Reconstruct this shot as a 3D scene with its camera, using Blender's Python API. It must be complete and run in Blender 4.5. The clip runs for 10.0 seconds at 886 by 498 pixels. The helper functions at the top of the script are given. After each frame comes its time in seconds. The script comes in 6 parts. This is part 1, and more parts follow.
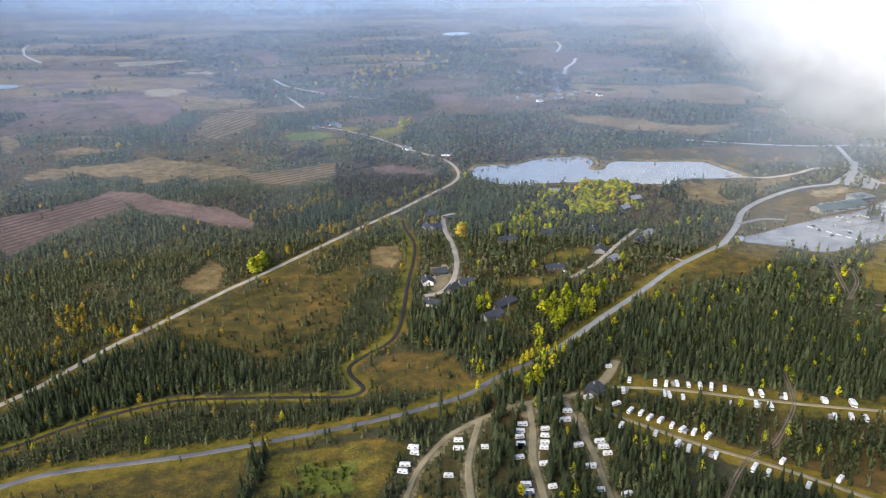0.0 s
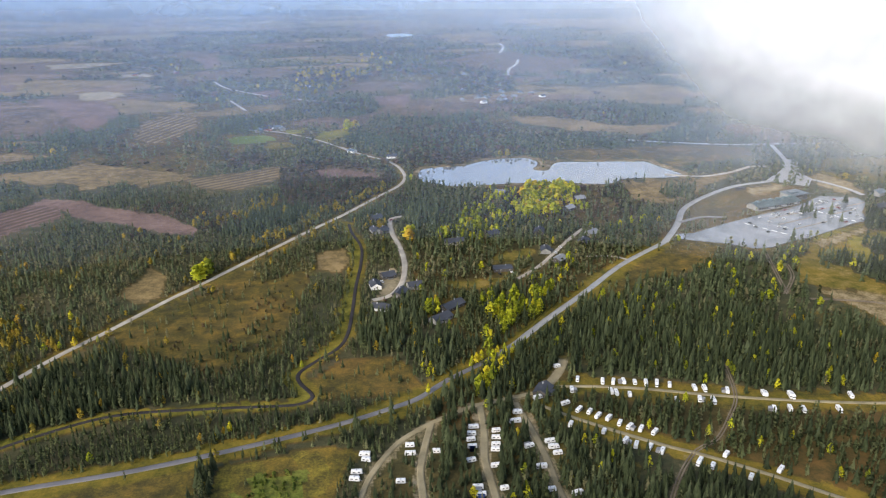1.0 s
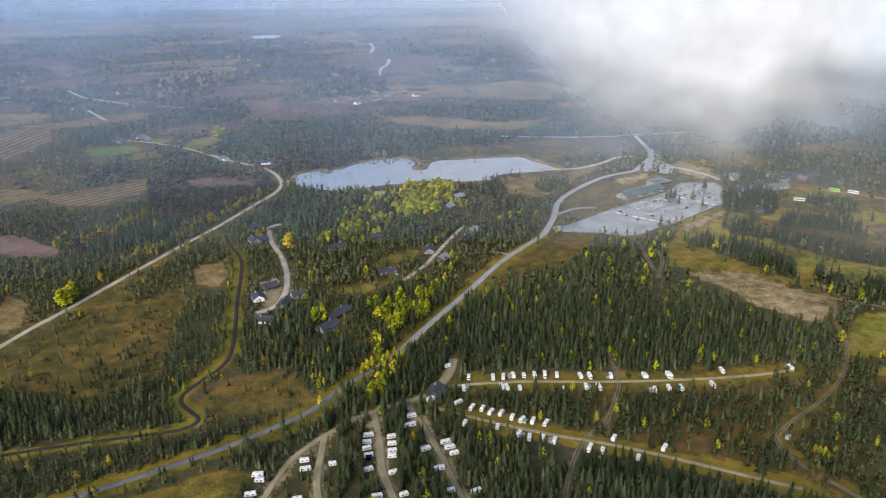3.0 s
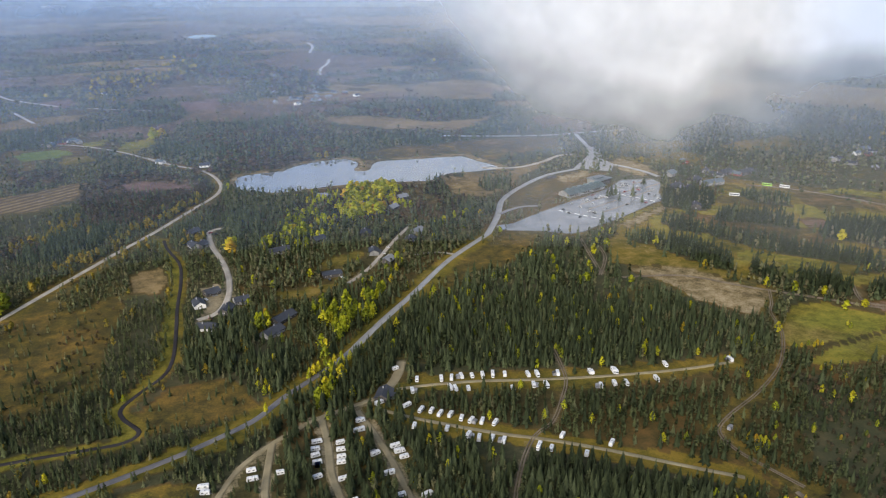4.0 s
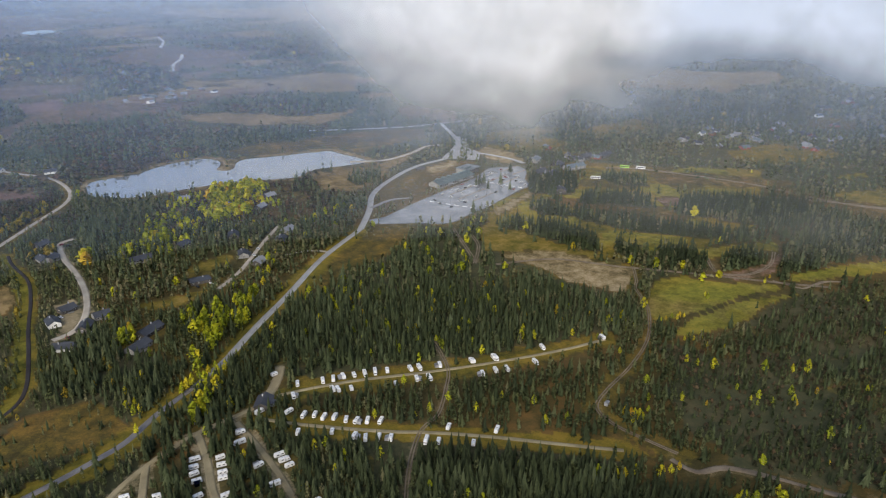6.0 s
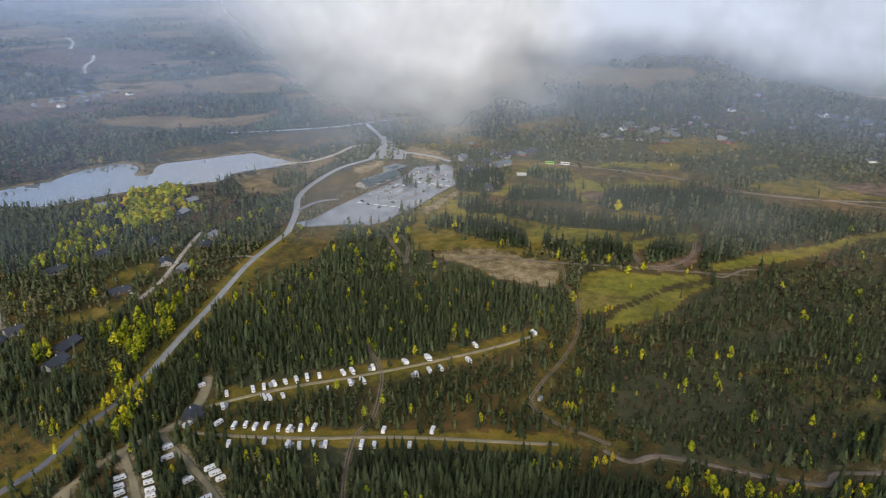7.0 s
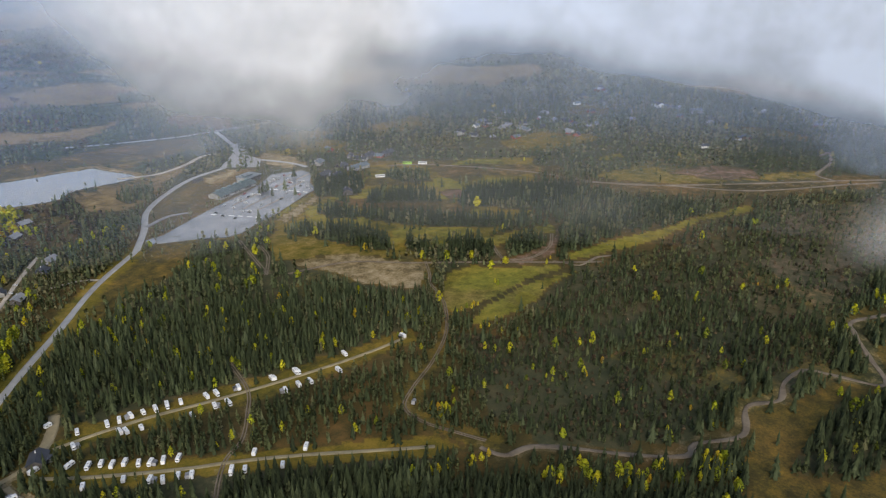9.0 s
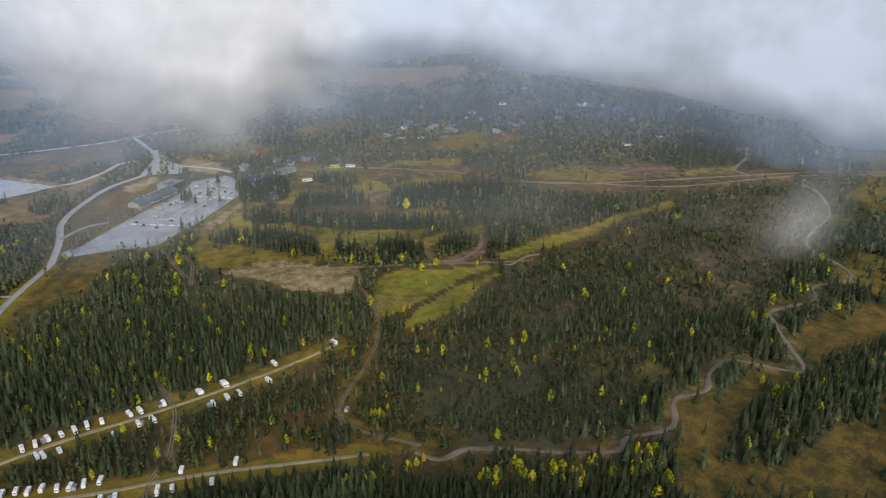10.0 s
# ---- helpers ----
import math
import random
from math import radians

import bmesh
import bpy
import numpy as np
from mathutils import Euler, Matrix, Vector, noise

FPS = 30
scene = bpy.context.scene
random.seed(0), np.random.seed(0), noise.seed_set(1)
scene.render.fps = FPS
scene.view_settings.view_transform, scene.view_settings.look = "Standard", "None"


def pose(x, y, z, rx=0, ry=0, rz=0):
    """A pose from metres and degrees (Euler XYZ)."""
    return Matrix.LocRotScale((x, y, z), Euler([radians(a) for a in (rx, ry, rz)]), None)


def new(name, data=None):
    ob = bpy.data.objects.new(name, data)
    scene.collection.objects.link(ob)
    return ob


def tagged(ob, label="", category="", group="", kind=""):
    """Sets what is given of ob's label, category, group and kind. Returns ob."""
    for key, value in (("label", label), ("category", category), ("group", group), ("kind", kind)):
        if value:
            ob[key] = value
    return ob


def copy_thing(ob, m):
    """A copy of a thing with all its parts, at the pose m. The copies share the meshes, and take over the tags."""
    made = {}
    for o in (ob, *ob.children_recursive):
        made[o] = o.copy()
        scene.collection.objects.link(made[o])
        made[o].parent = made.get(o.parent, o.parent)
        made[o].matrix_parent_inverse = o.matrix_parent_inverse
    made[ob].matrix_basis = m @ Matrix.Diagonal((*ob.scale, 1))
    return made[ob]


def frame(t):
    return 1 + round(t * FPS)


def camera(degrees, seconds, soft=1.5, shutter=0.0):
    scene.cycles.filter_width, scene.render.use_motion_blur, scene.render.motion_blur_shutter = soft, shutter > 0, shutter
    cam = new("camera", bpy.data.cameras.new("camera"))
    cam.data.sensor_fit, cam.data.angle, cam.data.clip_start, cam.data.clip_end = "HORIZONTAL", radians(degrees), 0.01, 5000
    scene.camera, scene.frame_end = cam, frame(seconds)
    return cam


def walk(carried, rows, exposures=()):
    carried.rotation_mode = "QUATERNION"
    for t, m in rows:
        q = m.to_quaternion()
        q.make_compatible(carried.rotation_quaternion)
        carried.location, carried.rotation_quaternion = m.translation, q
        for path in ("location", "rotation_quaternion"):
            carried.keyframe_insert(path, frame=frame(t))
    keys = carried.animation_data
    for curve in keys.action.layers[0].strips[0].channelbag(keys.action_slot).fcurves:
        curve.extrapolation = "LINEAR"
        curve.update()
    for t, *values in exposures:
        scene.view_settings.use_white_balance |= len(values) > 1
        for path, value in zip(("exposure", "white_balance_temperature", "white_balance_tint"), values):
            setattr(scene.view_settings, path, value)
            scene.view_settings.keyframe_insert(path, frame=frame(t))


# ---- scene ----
# ---- camera ----
cam = camera(60.0, 10.0, 1.2)
ROWS = [
    (0.0, 0.07, -0.21, 260.11, 0.00, -20.23, -0.51),
    (0.5, -0.00, 0.22, 261.04, -1.80, -20.24, -0.38),
    (1.0, -0.12, 0.88, 261.84, -4.19, -20.19, -0.18),
    (1.5, -0.25, 1.76, 262.52, -6.58, -20.18, -0.07),
    (2.0, -0.40, 2.84, 263.07, -9.23, -20.20, -0.21),
    (2.5, -0.53, 4.08, 263.53, -11.41, -20.27, -0.46),
    (4.0, -0.63, 8.52, 264.33, -17.98, -20.38, -0.10),
    (4.5, -0.51, 10.15, 264.45, -20.28, -20.55, -0.17),
    (5.0, -0.28, 11.82, 264.51, -22.86, -20.77, -0.16),
    (5.5, 0.09, 13.49, 264.51, -25.35, -20.91, -0.10),
    (7.0, 2.15, 18.30, 264.31, -33.75, -21.08, 0.25),
    (7.5, 3.23, 19.74, 264.19, -36.28, -21.06, 0.24),
    (8.0, 4.54, 21.05, 264.08, -39.11, -20.99, 0.16),
    (8.5, 6.09, 22.22, 263.96, -41.65, -21.01, -0.13),
    (9.0, 7.91, 23.21, 263.86, -44.53, -20.98, 0.07),
    (9.5, 10.01, 23.99, 263.77, -47.06, -20.94, 0.24),
    (10.0, 12.42, 24.55, 263.72, -49.92, -20.88, 0.26),
]
walk(cam, [(t, pose(x, y, z, 0, 0, yaw) @ pose(0, 0, 0, 90 + pitch) @ pose(0, 0, 0, 0, 0, roll)) for t, x, y, z, yaw, pitch, roll in ROWS], [(0.0, 1.0), (2.5, 0.82), (5.5, 0.5), (10.0, 0.42)])

# ---- sky and sun: a bright overcast autumn day ----
SUN_UP, SUN_AROUND = 28.0, 222.0
world = bpy.data.worlds.new("overcast_sky")
scene.world = world
world.use_nodes = True
wn, wl = world.node_tree.nodes, world.node_tree.links
sky = wn.new("ShaderNodeTexSky")
sky.sky_type, sky.sun_disc = "NISHITA", False
sky.sun_elevation, sky.sun_rotation = radians(SUN_UP), radians(SUN_AROUND)
sky.air_density, sky.dust_density, sky.ozone_density = 1.0, 2.0, 1.0
wl.new(sky.outputs[0], wn["Background"].inputs[0])
wn["Background"].inputs[1].default_value = 0.15
sun = new("sun", bpy.data.lights.new("sun", "SUN"))
sun.data.energy, sun.data.angle, sun.data.color = 2.4, radians(40), (1.0, 0.95, 0.88)
sun.matrix_world = Matrix.Rotation(-radians(SUN_AROUND), 4, "Z") @ Matrix.Rotation(-radians(90 - SUN_UP), 4, "X")


# ---- noise and plan helpers ----
def vnoise(x, y, size, seed=0):
    """Smooth value noise 0..1 over the plan."""
    u, v = np.asarray(x, float) / size + 137.3 + seed * 17.7, np.asarray(y, float) / size + 71.9 + seed * 5.3
    i, j = np.floor(u).astype(np.int64), np.floor(v).astype(np.int64)
    a, b = u - i, v - j
    a, b = a * a * (3 - 2 * a), b * b * (3 - 2 * b)

    def h(p, q):
        n = (p * 374761393 + q * 668265263 + seed * 974634777) & 0x7FFFFFFF
        n = ((n ^ (n >> 13)) * 1274126177) & 0x7FFFFFFF
        return ((n ^ (n >> 16)) & 0xFFFF) / 65535.0

    return (h(i, j) * (1 - a) + h(i + 1, j) * a) * (1 - b) + (h(i, j + 1) * (1 - a) + h(i + 1, j + 1) * a) * b


def fnoise(x, y, size, seed=0, octaves=4):
    total, weight, amp = 0.0, 0.0, 1.0
    for k in range(octaves):
        total, weight = total + amp * vnoise(x, y, size / 2**k, seed + k * 7), weight + amp
        amp *= 0.55
    return total / weight


def inside(poly, x, y, wobble=6.0, size=30.0):
    """Which points lie in the polygon, with an uneven natural edge."""
    x, y = x + wobble * (fnoise(x, y, size, 3, 2) - 0.5) * 2, y + wobble * (fnoise(x, y, size, 9, 2) - 0.5) * 2
    r = np.zeros(np.shape(x), bool)
    for (ax, ay), (bx, by) in zip(poly, poly[1:] + poly[:1]):
        if ay == by:
            continue
        r ^= ((ay > y) != (by > y)) & (x < (bx - ax) * (y - ay) / (by - ay) + ax)
    return r


def away(line, x, y):
    """Distance from a polyline."""
    best = np.full(np.shape(x), 1e9)
    for (ax, ay), (bx, by) in zip(line, line[1:]):
        dx, dy = bx - ax, by - ay
        t = np.clip(((x - ax) * dx + (y - ay) * dy) / (dx * dx + dy * dy + 1e-9), 0, 1)
        best = np.minimum(best, np.hypot(x - ax - t * dx, y - ay - t * dy))
    return best


def smooth(a, b, v):
    t = np.clip((v - a) / (b - a), 0, 1)
    return t * t * (3 - 2 * t)


def height(x, y):
    """Height of the ground: flat by the lake, rising to low far hills."""
    x, y = np.asarray(x, float), np.asarray(y, float)
    r = np.hypot(x, y)
    z = smooth(4500, 9500, r) * (20 + 90 * fnoise(x, y, 2200, 21, 3)) + smooth(1300, 2200, r) * 6 * (fnoise(x, y, 500, 5, 3) - 0.5)
    return z


# ---- plan: roads and areas, in metres ----
ROADS = {}


def lay(name, width, *points):
    """Enter a road into the plan: its width and the line it follows."""
    ROADS[name] = (width, list(points))


lay("main_road", 4.4, (-245, 338), (-224, 351), (-200, 358), (-156, 367), (-126, 375), (-95, 385), (-63, 396), (-30, 409), (-2, 423), (16, 434), (36, 455), (61, 476), (75, 489))
lay("village_main_road", 5.4, (75, 489), (89, 503), (122, 544), (164, 593), (216, 656), (277, 713))
lay("approach_road", 6.6, (277, 713), (308, 764), (338, 822), (382, 869), (438, 911), (495, 931), (525, 954), (561, 1016), (596, 1135))
lay("gravel_road", 4.6, (-294, 407), (-283, 425), (-269, 448), (-256, 478), (-240, 512), (-217, 551), (-187, 606), (-169, 635), (-125, 710), (-86, 776), (-53, 829), (-16, 896), (12, 947), (22, 989), (16, 1041), (-2, 1085), (-40, 1130), (-73, 1182))
lay("bike_path", 2.8, (-256, 375), (-242, 386), (-220, 404), (-176, 427), (-122, 431), (-82, 431), (-61, 432), (-53, 441), (-63, 459), (-65, 472), (-55, 488), (-40, 508), (-34, 532), (-32, 574), (-31, 622), (-28, 677), (-29, 724), (-40, 769), (-44, 798))
lay("village_road", 5.0, (-16, 592), (0, 602), (10, 631), (13, 676), (9, 723), (2, 767), (1, 810), (14, 820))
lay("village_lane", 3.6, (113, 629), (138, 658), (171, 711), (189, 739), (205, 762))
lay("field_lane", 3.0, (185, 679), (212, 678), (224, 668))
lay("shore_road", 6.0, (370, 976), (415, 962), (461, 979), (502, 1007), (525, 1006))
lay("cross_road", 6.0, (384, 1193), (444, 1170), (534, 1145), (601, 1143), (704, 1144))
lay("loop_road", 6.6, (525, 954), (550, 934), (570, 892), (575, 858))
lay("side_road", 5.0, (314, 773), (347, 790), (371, 786))
lay("upper_camp_road", 2.8, (107, 441), (132, 439), (162, 434), (199, 424), (238, 415), (278, 408), (312, 404), (343, 403))
lay("lower_camp_road", 2.8, (92, 419), (109, 404), (130, 388), (156, 370), (170, 362), (187, 351), (209, 335), (229, 319), (248, 304), (265, 291))
lay("camp_lane_middle", 4.2, (54, 423), (53, 393), (50, 365), (51, 344), (52, 326))
lay("camp_lane_west", 4.0, (22, 404), (16, 376), (13, 355), (14, 326))
lay("camp_lane_entry", 3.2, (101, 437), (81, 431), (54, 423), (42, 417), (22, 404), (4, 388), (-7, 371), (-16, 350), (-21, 327))
lay("camp_lane_east", 3.6, (77, 423), (82, 392), (85, 364), (86, 339), (87, 325))
lay("camp_entry", 6.0, (96, 437), (106, 449), (114, 462), (120, 476))
lay("camp_cross_track", 2.3, (231, 462), (221, 421), (206, 396), (189, 374), (173, 364), (159, 348), (145, 326), (136, 309))
lay("forest_ride", 3.0, (363, 672), (345, 610), (336, 578))
lay("forest_ride_east", 3.0, (369, 643), (359, 613), (333, 576))
lay("dirt_track", 2.3, (456, 502), (438, 477), (425, 463), (409, 431), (383, 400), (361, 381), (330, 362), (299, 347), (280, 334), (277, 314), (284, 291), (290, 274))
lay("hill_track", 3.2, (283, 272), (287, 257), (304, 252), (320, 234), (338, 208), (360, 185), (374, 187), (402, 172), (433, 184), (455, 173), (479, 180), (505, 177), (512, 160), (523, 132), (556, 153), (587, 173), (607, 181), (652, 162), (680, 170), (717, 150), (745, 164), (769, 196), (807, 212), (899, 216), (973, 246), (1004, 273))
lay("high_track", 4.0, (1116, 403), (1154, 402), (1094, 378), (1022, 368), (1008, 340))
lay("slope_track", 3.0, (532, 487), (513, 455), (534, 440), (568, 446), (599, 467))
lay("slope_track_east", 2.4, (541, 420), (545, 410), (550, 397), (566, 397), (580, 397), (595, 388))
lay("meadow_track", 3.0, (349, 565), (403, 551), (440, 513), (462, 492), (500, 457), (549, 408), (572, 388))
lay("far_road", 6.5, (-198, 1654), (-127, 1612), (-41, 1569))
lay("far_lane", 6.0, (-427, 1961), (-362, 1815), (-254, 1693))
lay("farm_lane", 6.0, (-325, 1642), (-272, 1517))
lay("farm_road", 3.2, (-233, 1326), (-180, 1302), (-111, 1233), (-56, 1149))
lay("distant_road", 8.5, (-1177, 2317), (-1273, 2442), (-1364, 2579), (-1472, 2791), (-1518, 2919))
lay("hill_road", 8.5, (313, 1977), (337, 2114), (373, 2214), (397, 2326))
lay("upland_road", 9.0, (369, 2520), (408, 2701), (418, 2868))
lay("resort_track", 4.0, (657, 786), (702, 748), (764, 642), (783, 566), (815, 502), (896, 428), (988, 355), (1081, 277), (1140, 211))
lay("resort_track_south", 4.0, (722, 608), (775, 560), (838, 475), (895, 390), (1036, 299), (1124, 207))
PAVED = ("main_road", "village_main_road", "approach_road", "bike_path", "cross_road", "loop_road", "side_road")
TRACKS = ("high_track", "slope_track_east", "forest_ride", "forest_ride_east", "dirt_track", "hill_track", "slope_track", "meadow_track", "resort_track", "resort_track_south", "camp_cross_track")
LOT = [(296, 735), (316, 737), (363, 765), (414, 792), (479, 825), (520, 858), (560, 847), (559, 826), (532, 791), (522, 763), (500, 754), (464, 733), (430, 714), (401, 702), (376, 688), (359, 687), (334, 704), (293, 722)]
LAKE = [(42, 1027), (55, 1039), (76, 1042), (105, 1045), (123, 1063), (140, 1076), (165, 1086), (197, 1089), (211, 1076), (213, 1054), (207, 1036), (199, 1023), (204, 1011), (220, 1011), (228, 1037), (238, 1054), (251, 1059), (279, 1054), (321, 1054), (354, 1051), (368, 1052), (377, 1018), (391, 987), (394, 965), (372, 961), (343, 961), (323, 963), (301, 954), (288, 938), (275, 934), (240, 943), (206, 953), (162, 949), (126, 945), (105, 936), (73, 944), (54, 958), (41, 971), (40, 993)]
PLAZA = [(489, 933), (537, 986), (569, 1046), (587, 1039), (552, 966), (553, 936), (529, 901), (507, 920)]
MEADOW = [[(156, 593), (221, 656), (287, 708), (335, 690), (279, 638), (207, 592), (170, 578)], [(-244, 330), (-236, 338), (-198, 354), (-125, 371), (-104, 381), (-109, 357), (-111, 328)], [(338, 141), (426, 177), (455, 168), (505, 156), (518, 132), (479, 145), (407, 144), (382, 136), (405, 104), (530, 76), (413, 53)]]
MEADOW += [[(566, 154), (618, 153), (691, 108), (629, 95), (544, 128)], [(-170, 545), (-114, 637), (-76, 663), (-76, 575), (-81, 505), (-120, 472), (-193, 516)], [(-157, 643), (-135, 671), (-114, 661), (-117, 612), (-126, 580), (-142, 578)], [(-55, 466), (-35, 491), (2, 490), (22, 439), (-53, 430)]]
CAMP = [[(122, 459), (205, 437), (295, 419), (359, 414), (346, 391), (278, 394), (192, 409), (117, 429)], [(94, 413), (145, 390), (202, 350), (273, 297), (276, 277), (253, 285), (194, 335), (138, 371), (107, 395)]]
CAMP_WEST = [[(36, 405), (69, 405), (62, 326), (-26, 327), (-15, 371), (22, 402)]]
BROWN = [[(459, 403), (537, 389), (702, 333), (940, 302), (998, 235), (761, 193), (616, 187), (508, 195), (442, 272), (416, 329)]]
SCRUB = [[(381, 370), (490, 301), (577, 200), (503, 176), (435, 187), (369, 188), (322, 235), (296, 282), (319, 322)]]
AREAS = []


def area(cover, *points):
    """Enter a piece of open land or wood into the plan; later ones lie over earlier ones."""
    AREAS.append((cover, list(points)))


area("tan", (-230, 620), (-222, 689), (-199, 659), (-195, 610), (-212, 601))
area("tan", (-74, 709), (-48, 725), (-37, 677), (-49, 656), (-68, 663))
area("tan", (297, 936), (390, 949), (468, 989), (499, 1005), (374, 884), (332, 848), (289, 850))
area("moor", (322, 776), (350, 830), (418, 887), (490, 913), (526, 893), (420, 817), (366, 783))
area("sandy", (542, 951), (577, 964), (591, 911), (586, 873), (556, 862), (541, 910))
area("sandy", (444, 890), (483, 916), (509, 909), (485, 883), (444, 866))
area("sandy", (416, 695), (445, 714), (517, 752), (530, 742), (475, 716), (426, 683))
area("striped", (-432, 1334), (-438, 1425), (-413, 1471), (-352, 1450), (-330, 1365), (-345, 1282), (-366, 1237), (-408, 1270))
area("striped", (-267, 999), (-241, 1019), (-205, 1034), (-166, 1058), (-138, 1057), (-131, 1031), (-158, 981), (-189, 946), (-227, 955))
area("furrowed", (-493, 815), (-468, 841), (-445, 860), (-426, 892), (-421, 922), (-388, 891), (-363, 845), (-377, 824), (-394, 804), (-407, 779), (-417, 738), (-424, 687))
area("rust", (-428, 897), (-412, 927), (-370, 908), (-304, 874), (-248, 841), (-202, 792), (-205, 768), (-248, 794), (-308, 826), (-353, 844), (-388, 891))
area("tan", (-557, 1003), (-539, 1046), (-499, 1064), (-455, 1076), (-435, 1110), (-396, 1090), (-349, 1072), (-259, 1029), (-267, 999), (-299, 977), (-319, 958), (-359, 979), (-378, 960), (-410, 998), (-453, 991), (-485, 1013), (-510, 984), (-538, 974))
area("mixed_wood", (-347, 932), (-357, 973), (-349, 996), (-321, 978), (-311, 944), (-333, 924))
area("mixed_wood", (-486, 950), (-503, 1001), (-474, 1006), (-452, 971), (-451, 936))
area("tan", (-589, 1152), (-577, 1183), (-528, 1173), (-516, 1150), (-538, 1135), (-575, 1133))
area("tan", (-741, 1276), (-705, 1252), (-654, 1178), (-651, 1140), (-662, 1129))
area("pale", (-693, 1773), (-666, 1806), (-605, 1794), (-564, 1740), (-575, 1701), (-610, 1664), (-649, 1689))
area("rust", (-744, 1694), (-674, 1706), (-580, 1647), (-510, 1539), (-501, 1475), (-505, 1390), (-513, 1353), (-579, 1449), (-674, 1581))
area("tan", (-538, 1574), (-507, 1643), (-434, 1639), (-371, 1600), (-384, 1532), (-442, 1497), (-498, 1500))
area("tan", (-425, 1496), (-348, 1517), (-259, 1594), (-182, 1589), (-203, 1523), (-282, 1464), (-344, 1450))
area("pale", (-969, 2317), (-905, 2370), (-775, 2390), (-747, 2329), (-834, 2266), (-927, 2232))
area("pale", (-697, 2092), (-618, 2135), (-601, 2063), (-675, 2045))
area("tan", (-879, 1952), (-846, 1991), (-812, 1908), (-855, 1911))
area("tan", (-1228, 2440), (-1196, 2485), (-1138, 2388), (-1173, 2361))
area("rust", (-604, 2469), (-521, 2495), (-475, 2280), (-494, 2201), (-551, 2387))
area("tan", (-1602, 3831), (-1555, 4228), (-1309, 4109), (-1304, 3832), (-1460, 3674))
area("tan", (-802, 4043), (-606, 4282), (-396, 3991), (-591, 3782))
area("tan", (-1768, 3454), (-1560, 3374), (-1410, 3302), (-1507, 3205))
area("tan", (-553, 2060), (-498, 2079), (-470, 1988), (-528, 1992))
area("rust", (-985, 1880), (-894, 1953), (-852, 1826), (-948, 1805))
area("rust", (-870, 1557), (-846, 1625), (-792, 1637), (-750, 1519), (-825, 1491))
area("green", (-259, 1255), (-248, 1273), (-202, 1285), (-174, 1251), (-193, 1217), (-237, 1210))
area("gold", (-198, 1196), (-176, 1229), (-127, 1197), (-147, 1178), (-191, 1176))
area("lush", (-123, 1249), (-108, 1305), (-61, 1332), (-57, 1283), (-85, 1234), (-114, 1205))
area("lush", (-178, 1323), (-140, 1336), (-136, 1287), (-163, 1274))
area("shrub_wood", (-254, 1162), (-189, 1137), (-172, 1075), (-226, 1060))
area("rust", (-142, 1025), (-114, 1056), (-64, 1022), (-32, 997), (-62, 986), (-107, 994))
area("rust", (-308, 1750), (-249, 1790), (-213, 1704), (-258, 1667))
area("rust", (-26, 1669), (60, 1688), (44, 1577), (-13, 1566))
area("tan", (-1, 3208), (118, 3367), (114, 3251), (21, 3101))
area("tan", (206, 3241), (440, 3454), (449, 3161), (258, 3027))
area("dark_wood", (-307, 1328), (-298, 1436), (-234, 1433), (-210, 1339), (-234, 1300), (-280, 1293))
area("dark_wood", (-74, 1204), (-59, 1269), (17, 1243), (61, 1198), (41, 1150), (-19, 1153))
area("heath", (-215, 546), (-177, 606), (-114, 637), (-76, 664), (-89, 598), (-122, 524), (-150, 497), (-193, 516))
area("heath", (-58, 463), (-34, 485), (6, 477), (9, 452), (-24, 440), (-50, 440))
area("tan", (452, 1605), (508, 1683), (577, 1652), (609, 1594), (614, 1510), (531, 1523), (482, 1560))
area("bog", (222, 1413), (294, 1411), (367, 1367), (410, 1302), (455, 1310), (532, 1337), (584, 1378), (493, 1294), (414, 1221), (374, 1253), (304, 1284), (240, 1349))
area("moor", (227, 1114), (267, 1136), (338, 1138), (417, 1148), (496, 1150), (564, 1121), (523, 1058), (444, 1031), (401, 1012), (371, 1074), (316, 1067), (252, 1077))
area("dark_wood", (274, 1183), (286, 1214), (324, 1216), (370, 1178), (374, 1148), (354, 1131), (312, 1141))
area("dark_wood", (392, 980), (412, 1007), (433, 1016), (421, 978), (393, 962))
area("dark_wood", (437, 1176), (479, 1207), (526, 1218), (562, 1181), (496, 1150), (439, 1156))
area("mixed_wood", (332, 889), (352, 910), (376, 911), (380, 892), (359, 872), (334, 874))
area("gold", (373, 631), (391, 657), (418, 679), (408, 659), (418, 619), (440, 576), (454, 541), (467, 539), (464, 521), (444, 530), (424, 556), (391, 582), (371, 588), (359, 599))
area("sandy", (364, 579), (383, 584), (411, 573), (426, 558), (438, 523), (451, 494), (422, 468), (411, 459), (395, 474), (380, 501), (382, 534), (373, 556))
area("dark_wood", (407, 660), (438, 647), (464, 605), (465, 562), (450, 543), (441, 568), (429, 597), (423, 626))
area("dark_wood", (470, 696), (490, 677), (502, 643), (533, 613), (561, 572), (579, 547), (618, 517), (615, 507), (567, 528), (534, 561), (508, 603), (492, 640), (468, 668))
area("mixed_wood", (634, 607), (669, 586), (700, 543), (747, 529), (757, 503), (749, 483), (683, 514), (654, 523), (630, 552), (618, 575))
area("dark_wood", (508, 743), (522, 729), (547, 718), (576, 743), (572, 761), (546, 772), (521, 762))
area("dark_wood", (489, 507), (502, 513), (519, 492), (527, 470), (513, 464), (490, 479), (485, 496))
